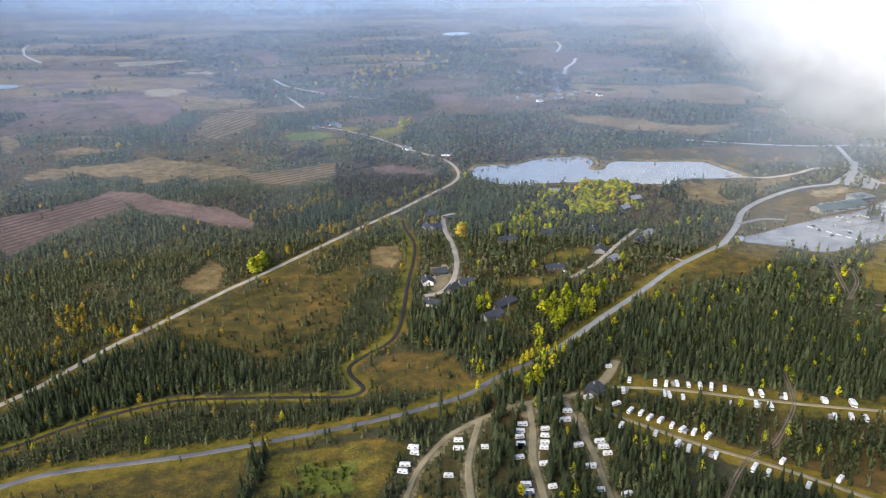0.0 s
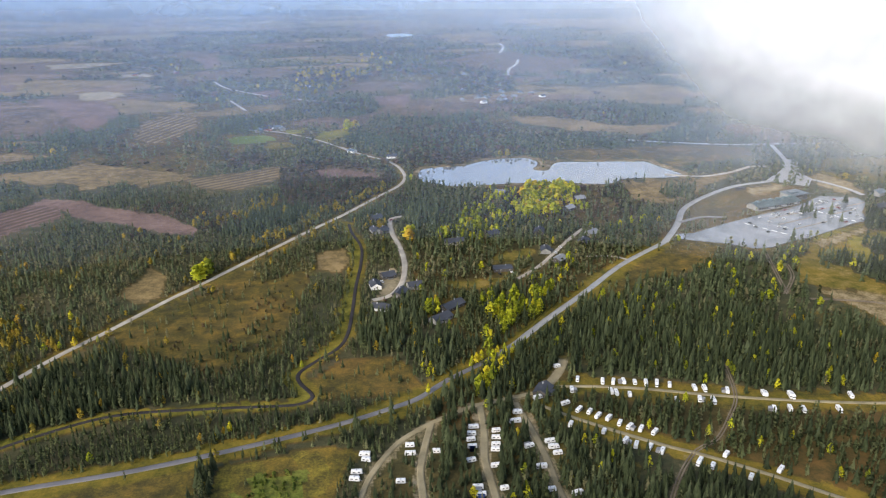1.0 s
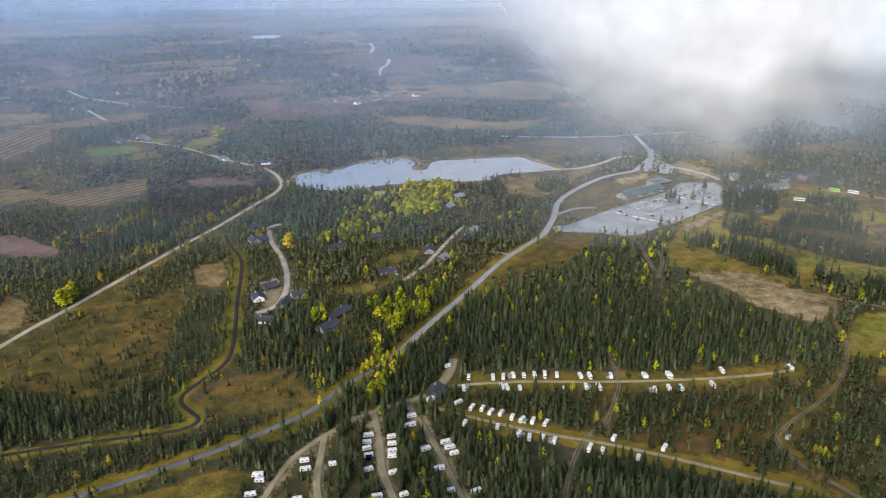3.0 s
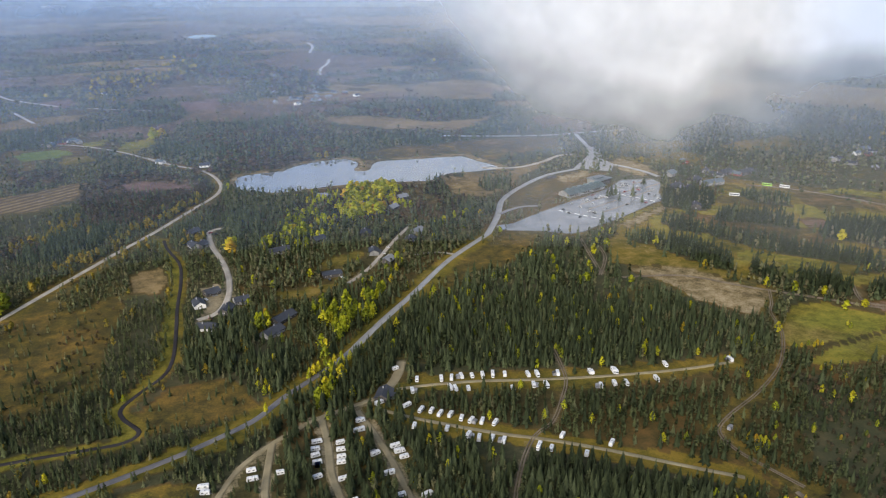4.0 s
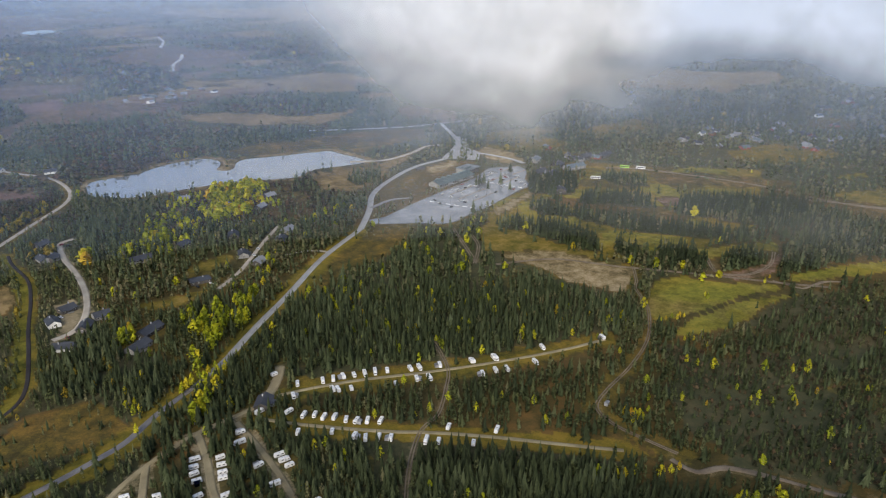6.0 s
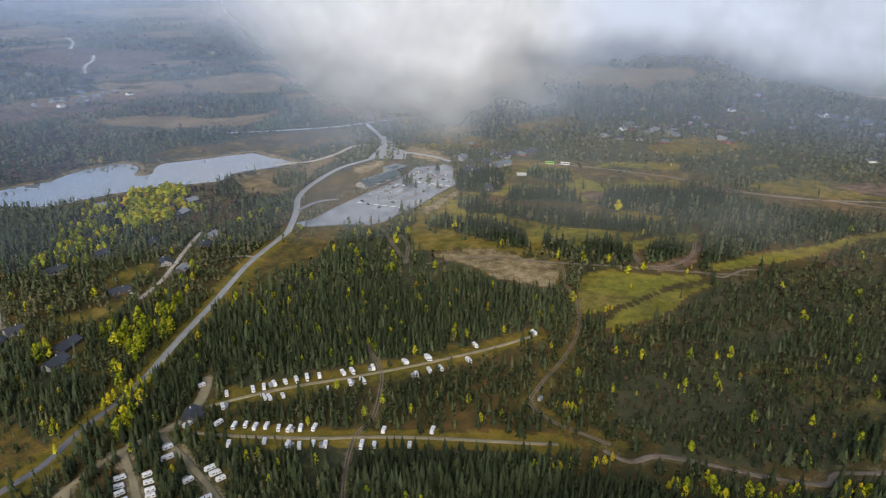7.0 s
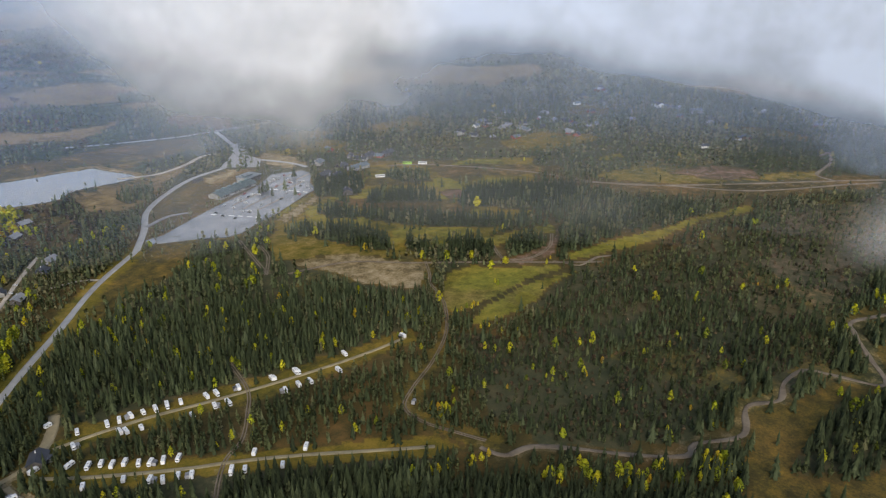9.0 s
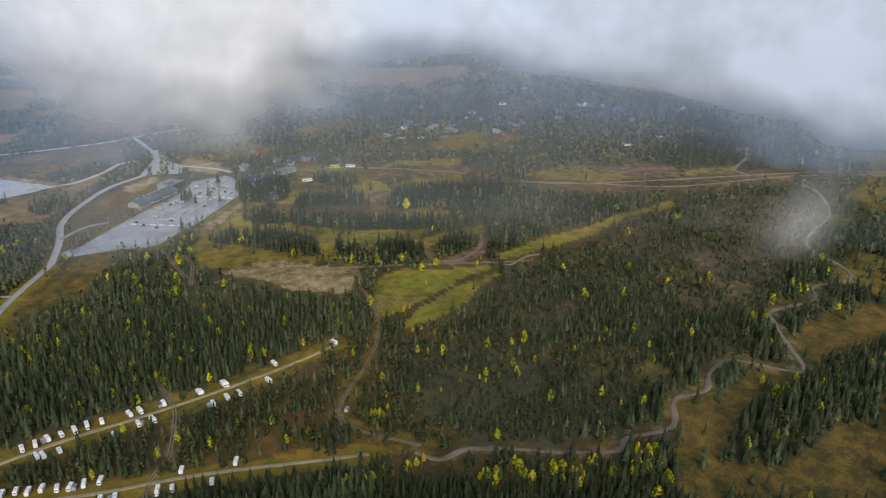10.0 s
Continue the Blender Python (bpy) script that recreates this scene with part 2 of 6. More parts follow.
area("dark_wood", (539, 473), (556, 473), (574, 452), (558, 446), (537, 450), (529, 461))
area("dark_wood", (469, 546), (485, 543), (480, 518), (471, 504), (464, 521))
area("mixed_wood", (582, 448), (636, 478), (707, 500), (753, 485), (794, 436), (804, 399), (776, 398), (699, 415), (639, 424), (590, 430), (570, 438))
area("lush", (466, 572), (497, 573), (510, 553), (540, 511), (592, 496), (620, 481), (606, 466), (579, 478), (521, 486), (511, 522), (490, 549), (455, 551))
area("lush", (566, 425), (601, 418), (657, 409), (717, 392), (774, 384), (810, 376), (840, 370), (816, 356), (739, 378), (674, 381), (618, 391), (577, 401), (554, 413))
area("lush", (454, 472), (478, 468), (499, 438), (539, 418), (535, 402), (502, 408), (465, 409), (424, 403), (399, 405), (402, 423), (428, 446))
area("lush", (427, 400), (469, 406), (500, 400), (530, 398), (546, 392), (506, 386), (446, 374), (407, 376), (391, 385), (405, 392))
area("earth", (511, 455), (556, 452), (591, 462), (615, 474), (597, 456), (562, 436), (537, 429), (513, 437))
area("moor", (683, 735), (736, 724), (780, 682), (819, 635), (811, 610), (757, 624), (716, 664), (671, 701))
area("moor", (521, 717), (565, 668), (607, 618), (620, 585), (591, 575), (551, 615), (515, 658), (499, 709))
area("gold", (598, 690), (622, 691), (635, 665), (616, 641), (592, 649), (585, 671))
area("moor", (707, 619), (757, 570), (801, 517), (846, 466), (896, 417), (976, 382), (1049, 340), (1080, 309), (1011, 288), (945, 335), (874, 373), (823, 416), (784, 467), (768, 535), (718, 574))
area("gold", (826, 576), (875, 548), (905, 499), (924, 462), (960, 426), (1046, 381), (1009, 360), (945, 404), (857, 472), (808, 538))
area("lush", (893, 623), (944, 611), (927, 590), (886, 600))
area("earth", (895, 509), (953, 493), (987, 439), (953, 415), (914, 434))
area("bog", (1020, 1393), (1162, 1559), (1274, 1521), (1414, 1504), (1462, 1368), (1616, 1310), (1482, 1183), (1356, 1181), (1265, 1134), (1170, 1247), (1089, 1304))
area("bog", (1546, 862), (1641, 847), (1787, 824), (1827, 761), (1737, 698), (1645, 569), (1579, 546), (1541, 616), (1543, 733))
area("moor", (1168, 880), (1219, 815), (1173, 784), (1110, 824))
area("shrub_wood", (42, 1063), (108, 1066), (170, 1112), (210, 1113), (228, 1137), (170, 1162), (117, 1135), (47, 1120))
area("yellow_wood", (22, 551), (30, 567), (44, 578), (46, 567), (34, 551))
area("yellow_wood", (65, 572), (82, 583), (82, 571), (66, 565))
area("yellow_wood", (77, 545), (85, 571), (101, 582), (108, 569), (122, 571), (114, 549), (98, 537), (87, 518), (80, 525))
area("yellow_wood", (69, 511), (76, 515), (81, 511), (70, 498))
area("yellow_wood", (51, 475), (62, 485), (80, 500), (81, 493), (63, 475), (53, 468))
area("yellow_wood", (64, 467), (80, 486), (89, 493), (85, 481), (72, 468))
area("yellow_wood", (55, 435), (60, 449), (69, 460), (74, 464), (67, 448), (58, 430))
area("yellow_wood", (153, 879), (172, 913), (209, 922), (227, 901), (204, 868), (162, 855))
area("yellow_wood", (46, 747), (59, 753), (59, 736), (47, 733))
area("yellow_wood", (72, 768), (95, 774), (96, 761), (74, 757))
area("yellow_wood", (149, 834), (179, 842), (203, 832), (178, 803), (147, 804))
area("yellow_wood", (116, 589), (134, 605), (142, 603), (123, 577))
area("yellow_wood", (-176, 655), (-166, 669), (-159, 657), (-171, 643))
area("yellow_wood", (21, 744), (28, 751), (30, 733), (22, 730))
area("yellow_wood", (-79, 1333), (-55, 1349), (-52, 1312), (-74, 1305))
area("gold_wood", (-189, 806), (-171, 843), (-150, 879), (-115, 927), (-81, 948), (-66, 931), (-99, 907), (-129, 874), (-156, 834), (-180, 794))
area("gold_wood", (-94, 791), (-79, 832), (-56, 876), (-45, 880), (-47, 857), (-66, 827), (-87, 783))
area("gold_wood", (-142, 745), (-122, 773), (-99, 776), (-108, 754), (-128, 730))
area("gold_wood", (-314, 558), (-294, 574), (-264, 557), (-223, 531), (-222, 517), (-239, 495), (-260, 506), (-293, 532))
area("gold_wood", (-224, 750), (-210, 764), (-200, 746), (-214, 733))
area("gold_wood", (-14, 781), (4, 813), (10, 792), (-8, 770))
area("dark_wood", (-180, 790), (-152, 830), (-122, 869), (-98, 892), (-64, 898), (-92, 837), (-112, 790), (-145, 766), (-168, 763))
area("dark_wood", (151, 335), (177, 336), (213, 303), (241, 272), (262, 259), (281, 231), (301, 198), (342, 157), (343, 143), (314, 126), (144, 324))
area("gold", (94, 677), (119, 701), (148, 707), (139, 688), (110, 674))
area("gold", (47, 620), (89, 633), (108, 632), (86, 617), (56, 611))
area("gold", (170, 617), (192, 643), (220, 668), (226, 662), (193, 627), (173, 607))
area("gold", (113, 543), (132, 564), (155, 593), (157, 586), (132, 553), (113, 533))
area("shrub_wood", (-146, 1034), (-113, 1082), (-54, 1086), (-1, 1028), (10, 967), (-14, 894), (-51, 873), (-89, 861), (-131, 868))
area("rust", (-103, 1029), (-73, 1042), (-21, 1009), (-12, 984), (-53, 986), (-96, 1000))
area("gold_wood", (-227, 1881), (-217, 2004), (-162, 2054), (-99, 1952), (-126, 1783), (-172, 1711), (-208, 1726))
area("gold_wood", (303, 222), (318, 216), (334, 196), (352, 182), (374, 168), (362, 156), (340, 172), (318, 187), (304, 204))
area("gold_wood", (-52, 900), (-28, 918), (-6, 961), (2, 942), (-20, 880), (-43, 865))
area("dark_wood", (532, 690), (556, 698), (592, 673), (607, 644), (592, 632), (558, 660), (528, 677))
area("dark_wood", (605, 610), (638, 626), (684, 606), (725, 581), (747, 551), (706, 518), (668, 546), (631, 570), (600, 594))
area("mixed_wood", (617, 754), (641, 764), (665, 719), (650, 694), (622, 719))
area("earth", (624, 650), (645, 650), (644, 627), (625, 612), (607, 626))
area("dark_wood", (483, 505), (505, 515), (526, 501), (519, 479), (503, 468), (481, 482))
area("dark_wood", (544, 473), (564, 479), (578, 473), (565, 455), (544, 454))
WILLOW_MEADOW = [(-106, 328), (-93, 372), (-42, 388), (-20, 379), (-37, 327)]
RESORT = [(569, 836), (655, 828), (738, 755), (752, 673), (693, 661), (602, 705), (537, 763)]
SPRUCE = [[(104, 519), (164, 586), (208, 609), (271, 630), (338, 682), (377, 657), (364, 580), (383, 503), (396, 440), (384, 414), (306, 415), (205, 436), (121, 455)], [(98, 420), (142, 378), (194, 335), (246, 298), (262, 274), (243, 257), (59, 345)], [(-314, 483), (-254, 482), (-204, 512), (-122, 464), (-117, 441), (-178, 435), (-231, 391), (-256, 375)], [(418, 682), (481, 698), (528, 615), (452, 544), (422, 614)]]
SPRUCE += [[(402, 141), (512, 130), (623, 103), (525, 82), (432, 106), (389, 133)], [(499, 650), (567, 557), (514, 515), (487, 558), (475, 622)], [(-29, 552), (22, 596), (49, 521), (53, 476), (24, 446), (6, 494), (-23, 495)], [(-104, 378), (-86, 372), (-93, 328), (-111, 328)]]
SLOPES = [[(452, 727), (507, 753), (581, 756), (649, 779), (676, 727), (756, 738), (833, 681), (663, 531), (549, 509), (471, 524), (447, 541), (410, 679)]]
YELLOW = [[(44, 739), (122, 904), (238, 926), (228, 831), (130, 773), (88, 721)], [(-169, 831), (-117, 940), (-112, 922), (-158, 814)], [(-99, 815), (-61, 894), (-44, 868), (-86, 801)], [(-260, 1983), (-179, 2465), (-38, 2555), (31, 2240), (-58, 1938), (-179, 1876)]]
YARD = [[(-14, 654), (5, 667), (11, 633), (3, 605), (-11, 585), (-18, 570), (-16, 595), (-10, 617)]]
HILL = [[(346, 347), (392, 357), (447, 352), (575, 366), (767, 385), (846, 375), (730, 328), (595, 212), (594, 180), (538, 173), (444, 187), (393, 197), (379, 233), (337, 226), (336, 254), (305, 281), (303, 312)]]
HILL_BARE = [[(790, 343), (885, 329), (947, 259), (750, 206), (613, 191), (609, 212), (683, 283)]]
GOLD = [[(-299, 528), (-242, 573), (-170, 688), (-149, 665), (-221, 526), (-271, 444), (-293, 444), (-324, 500)]]


def in_any(polys, x, y, wobble=6.0, size=30.0):
    r = np.zeros(np.shape(x), bool)
    for p in polys:
        r |= inside(p, x, y, wobble, size)
    return r


OPEN = ("tan", "striped", "furrowed", "rust", "pale", "green", "gold", "lush", "sandy", "earth", "bog", "moor")
WOODED = ("dark_wood", "mixed_wood", "shrub_wood", "yellow_wood", "gold_wood")


def cover_map(x, y, reach=7.0):
    """Number of the area's cover that each point lies in, -1 where none does."""
    names = OPEN + WOODED + ("heath",)
    code = np.full(len(x), -1)
    k = reach * np.clip(np.hypot(x, y) / 800, 0.6, 2.5)
    u, v = x + k * 2 * (fnoise(x, y, 34, 3, 3) - 0.5), y + k * 2 * (fnoise(x, y, 34, 9, 3) - 0.5)
    for cover, p in AREAS:
        px, py = zip(*p)
        near = np.flatnonzero((u > min(px)) & (u < max(px)) & (v > min(py)) & (v < max(py)))
        if len(near):
            code[near[inside(p, u[near], v[near], 0)]] = names.index(cover)
    return code


def covered(code, *which):
    names = OPEN + WOODED + ("heath",)
    return np.isin(code, [names.index(c) for c in which])


# ---- materials ----
def nodes_of(name):
    m = bpy.data.materials.new(name)
    m.use_nodes = True
    return m, m.node_tree.nodes, m.node_tree.links, m.node_tree.nodes["Principled BSDF"]


def noise_node(n, l, scale, detail=4, rough=0.6, coord="Object"):
    tc, tex = n.new("ShaderNodeTexCoord"), n.new("ShaderNodeTexNoise")
    tex.inputs["Scale"].default_value, tex.inputs["Detail"].default_value, tex.inputs["Roughness"].default_value = scale, detail, rough
    l.new(tc.outputs[coord], tex.inputs["Vector"])
    return tex


def ramp_node(n, l, source, stops):
    r = n.new("ShaderNodeValToRGB")
    while len(r.color_ramp.elements) < len(stops):
        r.color_ramp.elements.new(0.5)
    for e, (p, c) in zip(r.color_ramp.elements, stops):
        e.position, e.color = p, (*c, 1)
    l.new(source, r.inputs[0])
    return r


def mix_node(n, l, fac, a, b, mode="MIX"):
    m = n.new("ShaderNodeMix")
    m.data_type, m.blend_type = "RGBA", mode
    for socket, v in ((m.inputs[0], fac), (m.inputs[6], a), (m.inputs[7], b)):
        if isinstance(v, (int, float)):
            socket.default_value = v
        elif isinstance(v, tuple):
            socket.default_value = (*v, 1)
        else:
            l.new(v, socket)
    return m.outputs[2]


def math_node(n, l, op, a, b=0.5, c=None):
    m = n.new("ShaderNodeMath")
    m.operation = op
    for k, v in enumerate((a, b) if c is None else (a, b, c)):
        if isinstance(v, (int, float)):
            m.inputs[k].default_value = v
        else:
            l.new(v, m.inputs[k])
    return m.outputs[0]


def bump_node(n, l, source, b, strength, distance):
    u = n.new("ShaderNodeBump")
    u.inputs["Strength"].default_value, u.inputs["Distance"].default_value = strength, distance
    l.new(source, u.inputs["Height"])
    l.new(u.outputs[0], b.inputs["Normal"])


def surface(name, dark, light, scale=1.0, rough=0.8, fine=12.0, metal=0.0, relief=0.02, big=0.25):
    """A weathered surface: two tones mixed by coarse stains and fine grain."""
    m, n, l, b = nodes_of(name)
    coarse, grain = noise_node(n, l, scale * big, 3), noise_node(n, l, scale * fine, 5, 0.7)
    f = math_node(n, l, "ADD", math_node(n, l, "MULTIPLY", coarse.outputs[0], 0.65), math_node(n, l, "MULTIPLY", grain.outputs[0], 0.45))
    r = ramp_node(n, l, f, [(0.38, dark), (0.68, light)])
    l.new(r.outputs[0], b.inputs["Base Color"])
    b.inputs["Roughness"].default_value, b.inputs["Metallic"].default_value = rough, metal
    bump_node(n, l, grain.outputs[0], b, 0.5, relief)
    return m


def leafy(name, stops, rough=0.75, spread=0.16, single=False, through_leaf=0.42):
    """Foliage: each tree's own tone plus any painted haze, grain inside the crown."""
    m, n, l, b = nodes_of(name)
    at = n.new("ShaderNodeObjectInfo" if single else "ShaderNodeAttribute")
    if not single:
        at.attribute_name = "tint"
    grain = noise_node(n, l, 0.9, 3, 0.7)
    f = math_node(n, l, "ADD", at.outputs["Random" if single else "Fac"], math_node(n, l, "MULTIPLY", math_node(n, l, "SUBTRACT", grain.outputs[0], 0.5), spread * 2))
    r = ramp_node(n, l, f, stops)
    l.new(r.outputs[0], b.inputs["Base Color"])
    b.inputs["Roughness"].default_value = rough
    b.inputs["Specular IOR Level"].default_value = 0.25
    glow, both = n.new("ShaderNodeBsdfTranslucent"), n.new("ShaderNodeMixShader")
    l.new(r.outputs[0], glow.inputs["Color"])
    both.inputs[0].default_value = through_leaf
    l.new(b.outputs[0], both.inputs[1])
    l.new(glow.outputs[0], both.inputs[2])
    l.new(both.outputs[0], n["Material Output"].inputs["Surface"])
    return m


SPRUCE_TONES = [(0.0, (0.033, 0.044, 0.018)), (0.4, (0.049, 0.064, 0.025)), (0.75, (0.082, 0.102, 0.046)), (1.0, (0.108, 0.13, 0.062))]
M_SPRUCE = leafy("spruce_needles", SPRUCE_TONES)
M_SPRUCE_ONE = leafy("single_spruce_needles", SPRUCE_TONES, single=True)
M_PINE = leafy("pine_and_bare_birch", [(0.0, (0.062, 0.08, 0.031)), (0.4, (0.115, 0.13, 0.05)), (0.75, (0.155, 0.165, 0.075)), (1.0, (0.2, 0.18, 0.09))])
BIRCH_TONES = [(0.0, (0.17, 0.2, 0.02)), (0.3, (0.42, 0.45, 0.025)), (0.75, (0.62, 0.54, 0.03)), (1.0, (0.5, 0.31, 0.03))]
M_BIRCH = leafy("yellow_birch_leaves", BIRCH_TONES)
M_BIRCH_ONE = leafy("single_yellow_birch_leaves", [(p, tuple(min(0.75, c * 1.05) for c in q)) for p, q in BIRCH_TONES], single=True)
M_GOLD = leafy("golden_birch_leaves", [(0.0, (0.16, 0.15, 0.03)), (0.4, (0.33, 0.25, 0.035)), (0.8, (0.46, 0.33, 0.04)), (1.0, (0.4, 0.2, 0.03))])
M_SHRUB = leafy("autumn_shrubs", [(0.0, (0.055, 0.055, 0.026)), (0.5, (0.115, 0.085, 0.046)), (1.0, (0.18, 0.11, 0.062))])
M_WILLOW = leafy("green_willow_leaves", [(0.0, (0.05, 0.08, 0.01)), (0.5, (0.09, 0.125, 0.016)), (1.0, (0.14, 0.155, 0.022))])
M_BARK = surface("spruce_bark", (0.05, 0.04, 0.032), (0.12, 0.1, 0.08), 2.0, 0.95)
M_BIRCH_BARK = surface("birch_bark", (0.25, 0.23, 0.2), (0.6, 0.58, 0.54), 2.0, 0.9)
M_ASPHALT = surface("wet_asphalt", (0.08, 0.075, 0.076), (0.15, 0.14, 0.14), 0.3, 0.5, 40)
# asphalt lightened to hold the wet road's reflected sky in its colour
M_ASPHALT_SHEEN = surface("sheen_pale_asphalt", (0.16, 0.155, 0.15), (0.28, 0.275, 0.265), 0.3, 0.4, 40)
M_PATH = surface("new_dark_asphalt", (0.02, 0.017, 0.018), (0.042, 0.037, 0.038), 0.3, 0.9, 40)
M_GRAVEL = surface("pale_gravel", (0.22, 0.19, 0.15), (0.4, 0.355, 0.29), 0.25, 0.95, 20)
M_DIRT = surface("brown_dirt", (0.07, 0.052, 0.033), (0.19, 0.15, 0.105), 0.3, 0.95, 20)
M_SANDY = surface("sandy_gravel", (0.14, 0.112, 0.06), (0.29, 0.24, 0.14), 0.25, 0.95, 20)
M_LOT = surface("wet_parking_asphalt", (0.07, 0.077, 0.09), (0.2, 0.215, 0.24), 0.14, 0.13, 30)
M_WHITE = surface("white_shell", (0.5, 0.5, 0.5), (0.7, 0.7, 0.69), 1.0, 0.4, 6, 0, 0.002)
M_GLASS = surface("dark_window_glass", (0.015, 0.018, 0.022), (0.035, 0.04, 0.05), 1.0, 0.08, 2, 0, 0.0)
M_RUBBER = surface("black_rubber", (0.015, 0.015, 0.015), (0.04, 0.04, 0.04), 3.0, 0.85)
M_GREY = surface("grey_plastic", (0.2, 0.2, 0.21), (0.33, 0.33, 0.34), 2.0, 0.5)
M_BLUE = surface("blue_canvas", (0.03, 0.07, 0.25), (0.06, 0.13, 0.38), 2.0, 0.8)
M_DARKWOOD = surface("dark_stained_boards", (0.025, 0.023, 0.022), (0.07, 0.062, 0.055), 1.0, 0.85)
M_GREYWOOD = surface("grey_boards", (0.12, 0.12, 0.115), (0.26, 0.255, 0.24), 1.0, 0.85)
M_WHITEWOOD = surface("white_boards", (0.5, 0.49, 0.46), (0.75, 0.74, 0.7), 1.0, 0.7)
M_REDWOOD = surface("red_boards", (0.12, 0.03, 0.022), (0.22, 0.06, 0.04), 1.0, 0.85)
M_ROOF_DARK = surface("dark_roof_sheets", (0.016, 0.018, 0.024), (0.04, 0.044, 0.055), 0.5, 0.75)
M_ROOF_BLUE = surface("blue_grey_roof_sheets", (0.045, 0.062, 0.075), (0.09, 0.118, 0.138), 0.5, 0.5)
M_ROOF_TEAL = surface("teal_grey_roof_sheets", (0.055, 0.09, 0.1), (0.105, 0.155, 0.17), 0.5, 0.5)
M_ROOF_GREY = surface("grey_roof_sheets", (0.11, 0.115, 0.12), (0.2, 0.205, 0.215), 0.5, 0.45)
M_PAINT = surface("road_paint", (0.5, 0.5, 0.48), (0.75, 0.75, 0.73), 1.0, 0.6)


M_PATH.node_tree.nodes["Principled BSDF"].inputs["Specular IOR Level"].default_value = 0.15


def ground_material():
    m, n, l, b = nodes_of("heath_and_bog")
    ca = n.new("ShaderNodeAttribute")
    ca.attribute_name = "cover"
    cb = n.new("ShaderNodeAttribute")
    cb.attribute_name = "soil"
    sa, sb = n.new("ShaderNodeSeparateColor"), n.new("ShaderNodeSeparateColor")
    l.new(ca.outputs["Color"], sa.inputs[0])
    l.new(cb.outputs["Color"], sb.inputs[0])
    big, mid, fine = noise_node(n, l, 0.014, 5, 0.7), noise_node(n, l, 0.09, 6, 0.7), noise_node(n, l, 0.6, 5, 0.75)
    wob = math_node(n, l, "MULTIPLY", math_node(n, l, "SUBTRACT", math_node(n, l, "ADD", math_node(n, l, "MULTIPLY", mid.outputs[0], 0.6), math_node(n, l, "MULTIPLY", fine.outputs[0], 0.4)), 0.5), 1.3)

    def mask(socket):
        r = n.new("ShaderNodeMapRange")
        r.interpolation_type = "SMOOTHSTEP"
        r.inputs["From Min"].default_value, r.inputs["From Max"].default_value = 0.3, 0.7
        l.new(math_node(n, l, "ADD", socket, math_node(n, l, "MULTIPLY", wob, math_node(n, l, "SUBTRACT", 1.0, math_node(n, l, "ABSOLUTE", math_node(n, l, "MULTIPLY_ADD", socket, 2.0, -1.0))))), r.inputs["Value"])
        return r.outputs[0]

    mixed = math_node(n, l, "ADD", math_node(n, l, "MULTIPLY", big.outputs[0], 0.4), math_node(n, l, "ADD", math_node(n, l, "MULTIPLY", mid.outputs[0], 0.4), math_node(n, l, "MULTIPLY", fine.outputs[0], 0.22)))
    heath = ramp_node(n, l, mixed, [(0.4, (0.026, 0.025, 0.009)), (0.5, (0.06, 0.046, 0.014)), (0.6, (0.122, 0.07, 0.021))])
    grass = ramp_node(n, l, mixed, [(0.4, (0.042, 0.046, 0.006)), (0.5, (0.11, 0.088, 0.012)), (0.6, (0.195, 0.13, 0.02))])
    tan = ramp_node(n, l, mixed, [(0.4, (0.072, 0.055, 0.022)), (0.5, (0.15, 0.106, 0.044)), (0.6, (0.245, 0.172, 0.074))])
    sand = ramp_node(n, l, mixed, [(0.4, (0.125, 0.1, 0.055)), (0.5, (0.22, 0.176, 0.104)), (0.6, (0.32, 0.262, 0.165))])
    red = ramp_node(n, l, mixed, [(0.4, (0.072, 0.046, 0.036)), (0.5, (0.13, 0.081, 0.062)), (0.6, (0.195, 0.126, 0.097))])
    green = ramp_node(n, l, mixed, [(0.4, (0.045, 0.068, 0.01)), (0.5, (0.09, 0.12, 0.018)), (0.6, (0.15, 0.165, 0.03))])
    floor = ramp_node(n, l, mixed, [(0.4, (0.022, 0.028, 0.013)), (0.5, (0.045, 0.047, 0.022)), (0.6, (0.08, 0.066, 0.032))])
    c = mix_node(n, l, mask(sb.outputs[0]), heath.outputs[0], floor.outputs[0])
    c = mix_node(n, l, mask(sa.outputs[0]), c, grass.outputs[0])
    c = mix_node(n, l, mask(sa.outputs[1]), c, tan.outputs[0])
    c = mix_node(n, l, mask(sa.outputs[2]), c, red.outputs[0])
    c = mix_node(n, l, mask(sb.outputs[1]), c, sand.outputs[0])
    c = mix_node(n, l, mask(sb.outputs[2]), c, green.outputs[0])
    lu = n.new("ShaderNodeAttribute")
    lu.attribute_name = "lush"
    lush = ramp_node(n, l, mixed, [(0.4, (0.06, 0.072, 0.012)), (0.5, (0.135, 0.13, 0.018)), (0.6, (0.225, 0.18, 0.026))])
    c = mix_node(n, l, mask(lu.outputs["Fac"]), c, lush.outputs[0])
    # furrows of the ploughed fields
    rw, fu = n.new("ShaderNodeAttribute"), n.new("ShaderNodeAttribute")
    rw.attribute_name, fu.attribute_name = "rows", "furrow"
    across = math_node(n, l, "ADD", fu.outputs["Fac"], math_node(n, l, "MULTIPLY", mid.outputs[0], 0.5))
    wave = math_node(n, l, "SINE", math_node(n, l, "MULTIPLY", across, 6.283))
